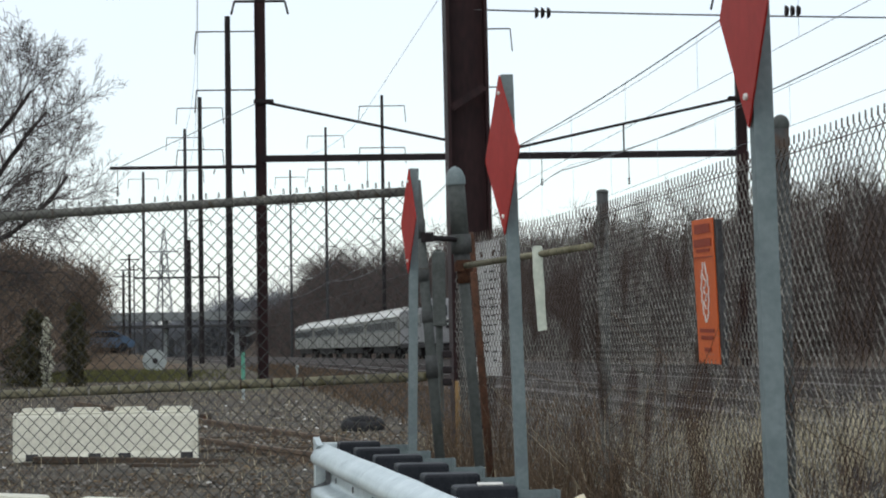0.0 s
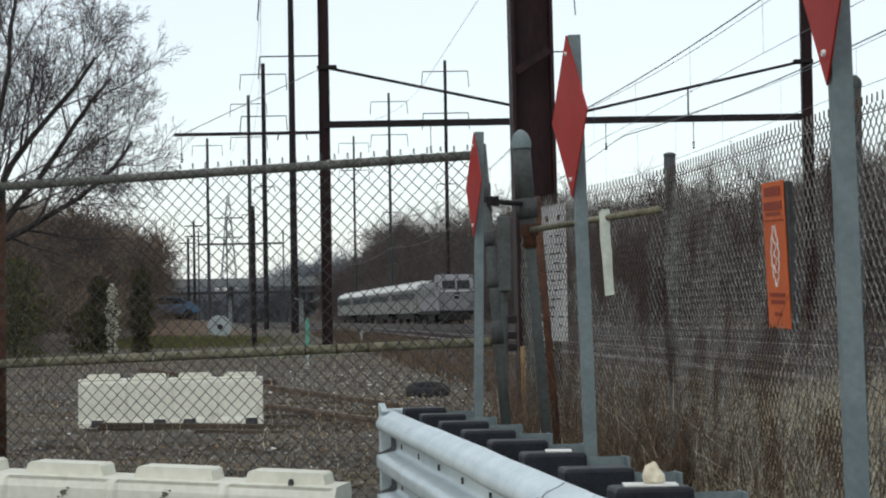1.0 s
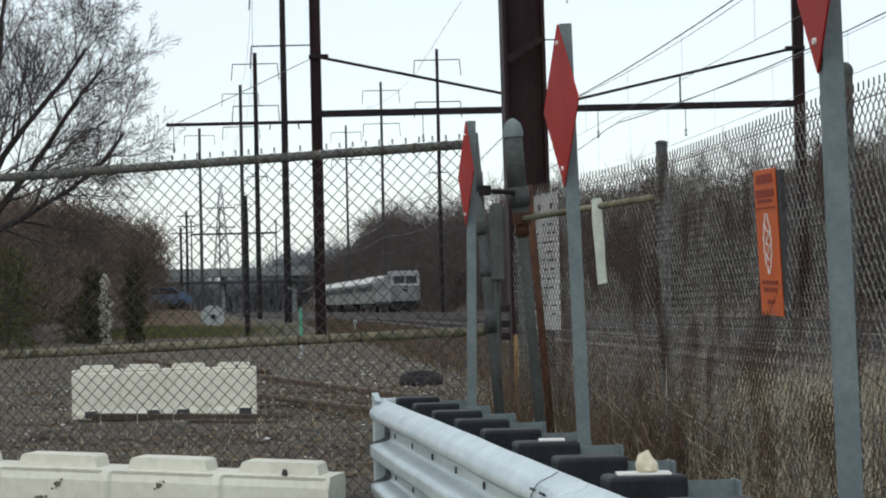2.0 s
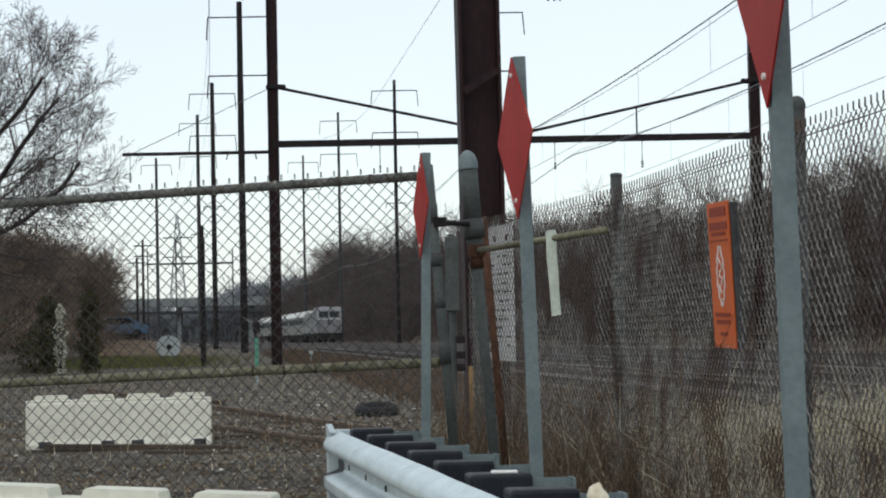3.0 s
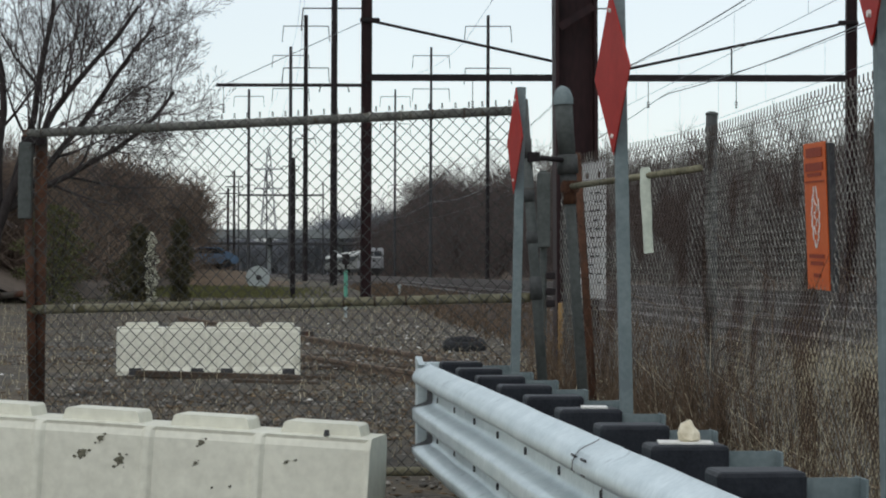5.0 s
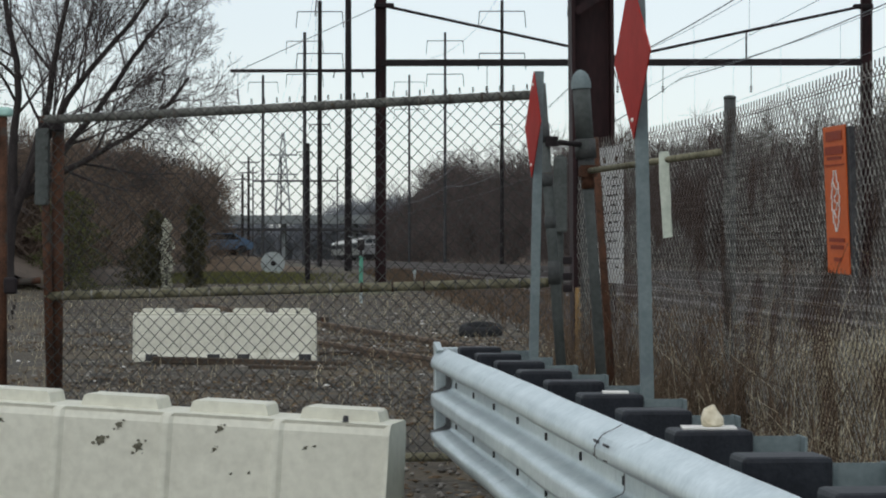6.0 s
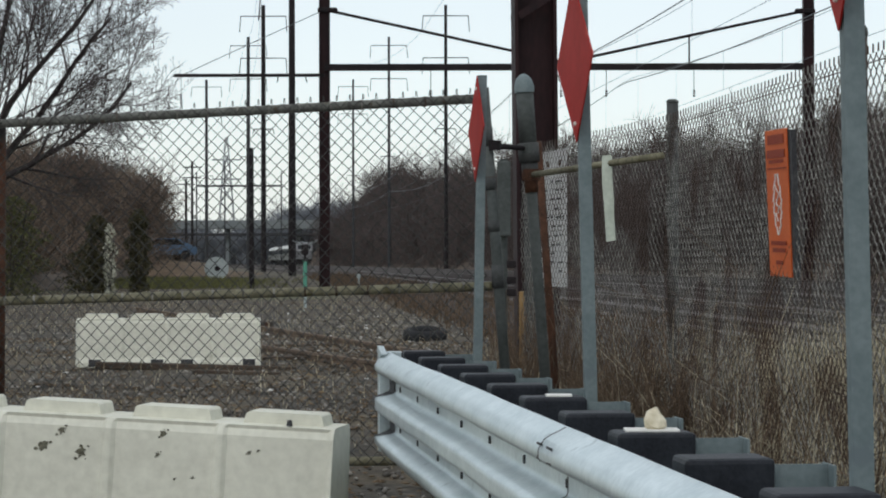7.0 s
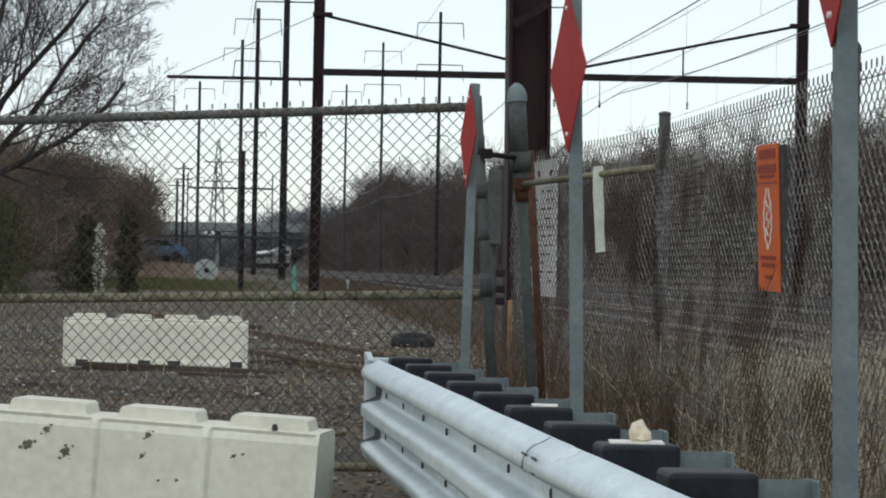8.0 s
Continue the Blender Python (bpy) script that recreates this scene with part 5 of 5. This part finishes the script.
plank((-2.6, 23.7, 0.20), (2.1, 0.16, 0.07), 2, TIE, "dark old timber lying before the barrier")
plank((-2.1, 22.9, 0.17), (0.9, 0.12, 0.06), -3, TIE, "short dark timber on the dirt")
plank((-3.0, 36.2, 0.29), (0.5, 0.2, 0.12), 8, RUST, "rust-red scrap of timber in the yard")

stake = thing("timber_stake", "yellowed square timber stake beside the column", "stake", pose(0.655, 18.0, 0.1))
bm = bmesh.new()
box(bm, (0.10, 0.10, 0.97), (0, 0, 0.48), bevel=0.008)
part("stake", bm, WOOD, stake)

jbox = thing("junction_box", "pale grey metal box on a thin post", "electrical box", pose(0.50, 18.6, 0.1))
bm = bmesh.new()
rod(bm, (0, 0.05, 0), (0, 0.05, 2.05), 0.03, sides=12)
part("post", bm, GALV_DULL, jbox)
bm = bmesh.new()
box(bm, (0.11, 0.09, 0.62), (0.0, -0.02, 1.72), bevel=0.012)
part("cabinet", bm, GALV_DULL, jbox)
for z in (0.95, 1.05, 1.18):
    bm = bmesh.new()
    box(bm, (0.08, 0.05, 0.06), (0.06, -0.02, z), bevel=0.01)
    part("bracket", bm, POLE_DARK, jbox)

tyre = thing("tyre", "black worn tyre lying on the dirt", "tyre", pose(-0.27, 31, 0.18, 8, 0, 0))
bm = bmesh.new()
rings = []
for i in range(28):
    a = 2 * math.pi * i / 28
    rings.append([bm.verts.new((math.cos(a) * (0.23 + 0.075 * math.cos(b)), math.sin(a) * (0.23 + 0.075 * math.cos(b)), 0.11 + 0.10 * math.sin(b))) for b in [2 * math.pi * j / 12 for j in range(12)]])
for i in range(28):
    for j in range(12):
        bm.faces.new((rings[i][j], rings[(i + 1) % 28][j], rings[(i + 1) % 28][(j + 1) % 12], rings[i][(j + 1) % 12]))
part("tread", bm, RUBBER, tyre, smooth=True)

marker = thing("marker_post", "slim green and white marker post with a dark head", "marker post", pose(-3.1, 50, 0.28))
for z0, z1, r, mt, nm in ((0, 0.42, 0.035, DISH_W, "base"), (0.42, 1.05, 0.045, GREENPAINT, "sleeve"), (1.05, 1.2, 0.03, POLE_DARK, "neck")):
    bm = bmesh.new()
    rod(bm, (0, 0, z0), (0, 0, z1), r, sides=10)
    part(nm, bm, mt, marker)
bm = bmesh.new()
box(bm, (0.16, 0.12, 0.24), (0, 0, 1.3), bevel=0.03)
part("head", bm, POLE_DARK, marker)
for sx in (-1, 1):
    bm = bmesh.new()
    rod(bm, (0, 0, 1.36), (sx * 0.28, 0, 1.5), 0.015, sides=6)
    part("arm", bm, BRIDGE, marker)

white_post = thing("marker_post", "short white post beside the tracks", "marker post", pose(-3.0, 78, 0.3))
bm = bmesh.new()
rod(bm, (0, 0, 0), (0, 0, 0.45), 0.03, sides=8)
part("stem", bm, DISH_W, white_post)
bm = bmesh.new()
box(bm, (0.13, 0.08, 0.14), (0, 0, 0.5), bevel=0.03)
part("head", bm, DISH_W, white_post)

reel = thing("cable_reel", "pale weathered cable reel standing on its rim", "cable reel", pose(-13.6, 134, 0.93, 0, 0, 12))
for y in (-0.35, 0.35):
    bm = bmesh.new()
    rod(bm, (0, y - 0.03, 0), (0, y + 0.03, 0), 0.68, sides=24)
    fl = part("flange", bm, DISH_W, reel)
    bm = bmesh.new()
    rod(bm, (0, y - 0.05, 0), (0, y + 0.05, 0), 0.16, sides=12)
    part("hub", bm, POLE_DARK, fl)
bm = bmesh.new()
rod(bm, (0, -0.33, 0), (0, 0.33, 0), 0.4, sides=20)
part("core", bm, DISH_W, reel)


def utility_pole(x, y, h, r, label, arms=0, base=0.1):
    ob = thing("utility_pole", label, "utility pole", pose(x, y, base), "utility poles")
    bm = bmesh.new()
    rod(bm, (0, 0, 0), (0, 0, h), r, r * 0.75, 10)
    part("shaft", bm, POLE_DARK, ob)
    for k in range(arms):
        bm = bmesh.new()
        box(bm, (1.6, 0.1, 0.1), (0, 0, h - 0.5 - 0.9 * k))
        part("cross_arm", bm, POLE_DARK, ob)


utility_pole(-7.3, 85, 5.5, 0.11, "short dark wooden pole in the yard")
utility_pole(-23.0, 200, 8.6, 0.14, "distant wooden pole with a cross arm", 1)
utility_pole(-21.9, 195, 9.9, 0.13, "distant wooden pole with cross arms", 2)


# a raised lot with parked cars at the edge of the yard
bank("earth_bank", "low brown earth bank below the parking lot",
     [[(x, y, 0.2 + h * z) for y, z in ((138, 0.0), (142, 0.6), (146, 1.2), (160, 1.27), (175, 0.0))] for x, h in ((-44, 1), (-34, 1), (-24, 1), (-20, 1), (-17.2, 0.8), (-15.5, 0.35), (-14.0, 0.0))], mat("brown_soil", (0.075, 0.052, 0.034), (0.17, 0.12, 0.08), 0.95, 0, 0.8, 6, 0.5))


def car(at, rz, paint, label):
    ob = thing("parked_car", label, "car", pose(*at, 0, 0, rz))
    bm = bmesh.new()
    side = [(-2.2, 0.35), (-2.25, 0.8), (-2.05, 0.95), (-1.3, 1.0), (-0.6, 1.45), (0.9, 1.45), (1.6, 1.0), (2.15, 0.92), (2.25, 0.75), (2.2, 0.35)]
    prism(bm, side, 1.75)
    bmesh.ops.bevel(bm, geom=list(bm.edges), offset=0.08, segments=2, affect="EDGES")
    part("body", bm, paint, ob)
    for sy in (-1, 1):
        bm = bmesh.new()
        prism(bm, [(-1.1, 1.02), (-0.55, 1.38), (0.82, 1.38), (1.35, 1.02)], 0.03, Matrix.Translation((0, sy * 0.87, 0)))
        part("side_window", bm, WINDSHIELD, ob)
        for x in (-1.4, 1.4):
            bm = bmesh.new()
            rod(bm, (x, sy * 0.7, 0.33), (x, sy * 0.9, 0.33), 0.33, sides=16)
            part("wheel", bm, RUBBER, ob)
    for x, zz in ((-1.0, 1.22), (1.3, 1.22)):
        bm = bmesh.new()
        box(bm, (0.05, 1.4, 0.42), (x, 0, zz), pose(0, 0, 0, 0, -48 if x > 0 else 55, 0))
        part("windscreen", bm, WINDSHIELD, ob)


car((-18.9, 150, 1.45), 25, CAR_BLUE, "blue parked car on the raised lot")
car((-21.5, 152, 1.47), 80, DISH_W, "pale parked car on the raised lot")

# ---- far end of the line: road bridge, gantry and lattice tower ----
bridge = thing("road_bridge", "grey road bridge across the railway far away", "bridge", pose(-48, 600, 0))
# the deck's grey is lightened to include the haze in front of it
for z, h, nm in ((11.2, 2.3, "deck"), (8.6, 0.7, "girder")):
    bm = bmesh.new()
    box(bm, (110, 9, h), (0, 0, z), bevel=0.1)
    part(nm, bm, BRIDGE if nm == "deck" else POLE_FAR, bridge)
for k in range(6):
    bm = bmesh.new()
    box(bm, (1.2, 4, 10.2), (-48 + 19 * k, 0, 5.0), bevel=0.1)
    part("pier", bm, BRIDGE, bridge)
gantry = thing("signal_gantry", "thin grey steel gantry across the far tracks", "signal gantry", pose(-44, 480, 0))
for z in (17.5,):
    bm = bmesh.new()
    box(bm, (18, 0.4, 0.4), (0, 0, z))
    part("beam", bm, POLE_FAR, gantry)
for x in (-9, -3, 3, 9):
    bm = bmesh.new()
    rod(bm, (x, 0, 0.2), (x, 0, 24 - abs(x) * 0.4), 0.16, sides=6)
    part("leg", bm, POLE_FAR, gantry)
tower = thing("lattice_tower", "far grey lattice transmission tower", "pylon", pose(-68, 700, 0))
# haze over the tower is painted in as a pale blue-grey
TOWER_GREY = mat("hazy_tower_steel", (0.2, 0.215, 0.23), (0.26, 0.275, 0.29), 0.8, 0, 0.2, 2, 0)
corners = ((-1, -1), (1, -1), (1, 1), (-1, 1))
for k in range(8):
    z0, z1 = 5.0 * k, 5.0 * (k + 1)
    w0, w1 = 3.4 - 0.38 * k, 3.4 - 0.38 * (k + 1)
    for i in range(4):
        a, b = corners[i], corners[(i + 1) % 4]
        for p, q in (((a[0] * w0, a[1] * w0, z0), (a[0] * w1, a[1] * w1, z1)), ((a[0] * w0, a[1] * w0, z0), (b[0] * w1, b[1] * w1, z1)), ((b[0] * w0, b[1] * w0, z0), (a[0] * w1, a[1] * w1, z1))):
            bm = bmesh.new()
            rod(bm, p, q, 0.10, sides=4)
            part("lattice_bar", bm, TOWER_GREY, tower)
for z in (27, 33):
    bm = bmesh.new()
    box(bm, (9, 0.4, 0.4), (0, 0, z))
    part("cross_arm", bm, TOWER_GREY, tower)

# ---- rock and paper on the guardrail blocks ----
def on_block(k, dx=0.0):
    return rail_frame(FIRST_POST + SPACING * k) @ pose(dx, -0.145, RAIL_Z + 0.017)


bm = bmesh.new()
bmesh.ops.create_icosphere(bm, subdivisions=2, radius=0.036)
for vv in bm.verts:
    c = vv.co
    c *= 0.8 + 0.45 * noise.noise(c * 30)
    c.z = c.z * 0.95 + (0.006 if c.z > 0 else 0)
    c.x *= 1 - 9 * max(c.z, 0)
    c.y *= 1 - 9 * max(c.z, 0)
    c.z = max(c.z, -0.03)
rock = finish("rock", bm, ROCK)
rock.matrix_world = on_block(7) @ pose(0, -0.01, 0.026)
tagged(rock, "pale yellowish rock on a guardrail block", "rock")
for k, sz, dy in ((7, 0.14, 0.0), (5, 0.085, -0.02)):
    bm = bmesh.new()
    box(bm, (0.10, sz, 0.005), bevel=0.001)
    card = finish("paper_scrap", bm, WHITE_INK)
    card.matrix_world = on_block(k) @ pose(0, dy, 0.001, 0, 0, 8)
    tagged(card, "flat white scrap lying on a guardrail block", "paper")

rusty = thing("rusty_post", "rust-brown steel post behind the gate post", "fence post", pose(0.675, 12.6, 0.0, 0, -4.0, 0))
bm = bmesh.new()
rod(bm, (0, 0, 0), (0, 0, 1.98), 0.022, sides=12)
part("shaft", bm, RUST, rusty, smooth=True)


# ---- what moves: the train runs away along its track ----
def motions():
    lags = [9.75] + [19.5 + 0.8 + 12.8 + 26.5 * k for k in range(4)]
    for ob, lag in zip([LOCO] + CARS, lags):
        walk(ob, [(0.5 * k, on_track(train_y(0.5 * k) + lag)) for k in range(17)])


motions()
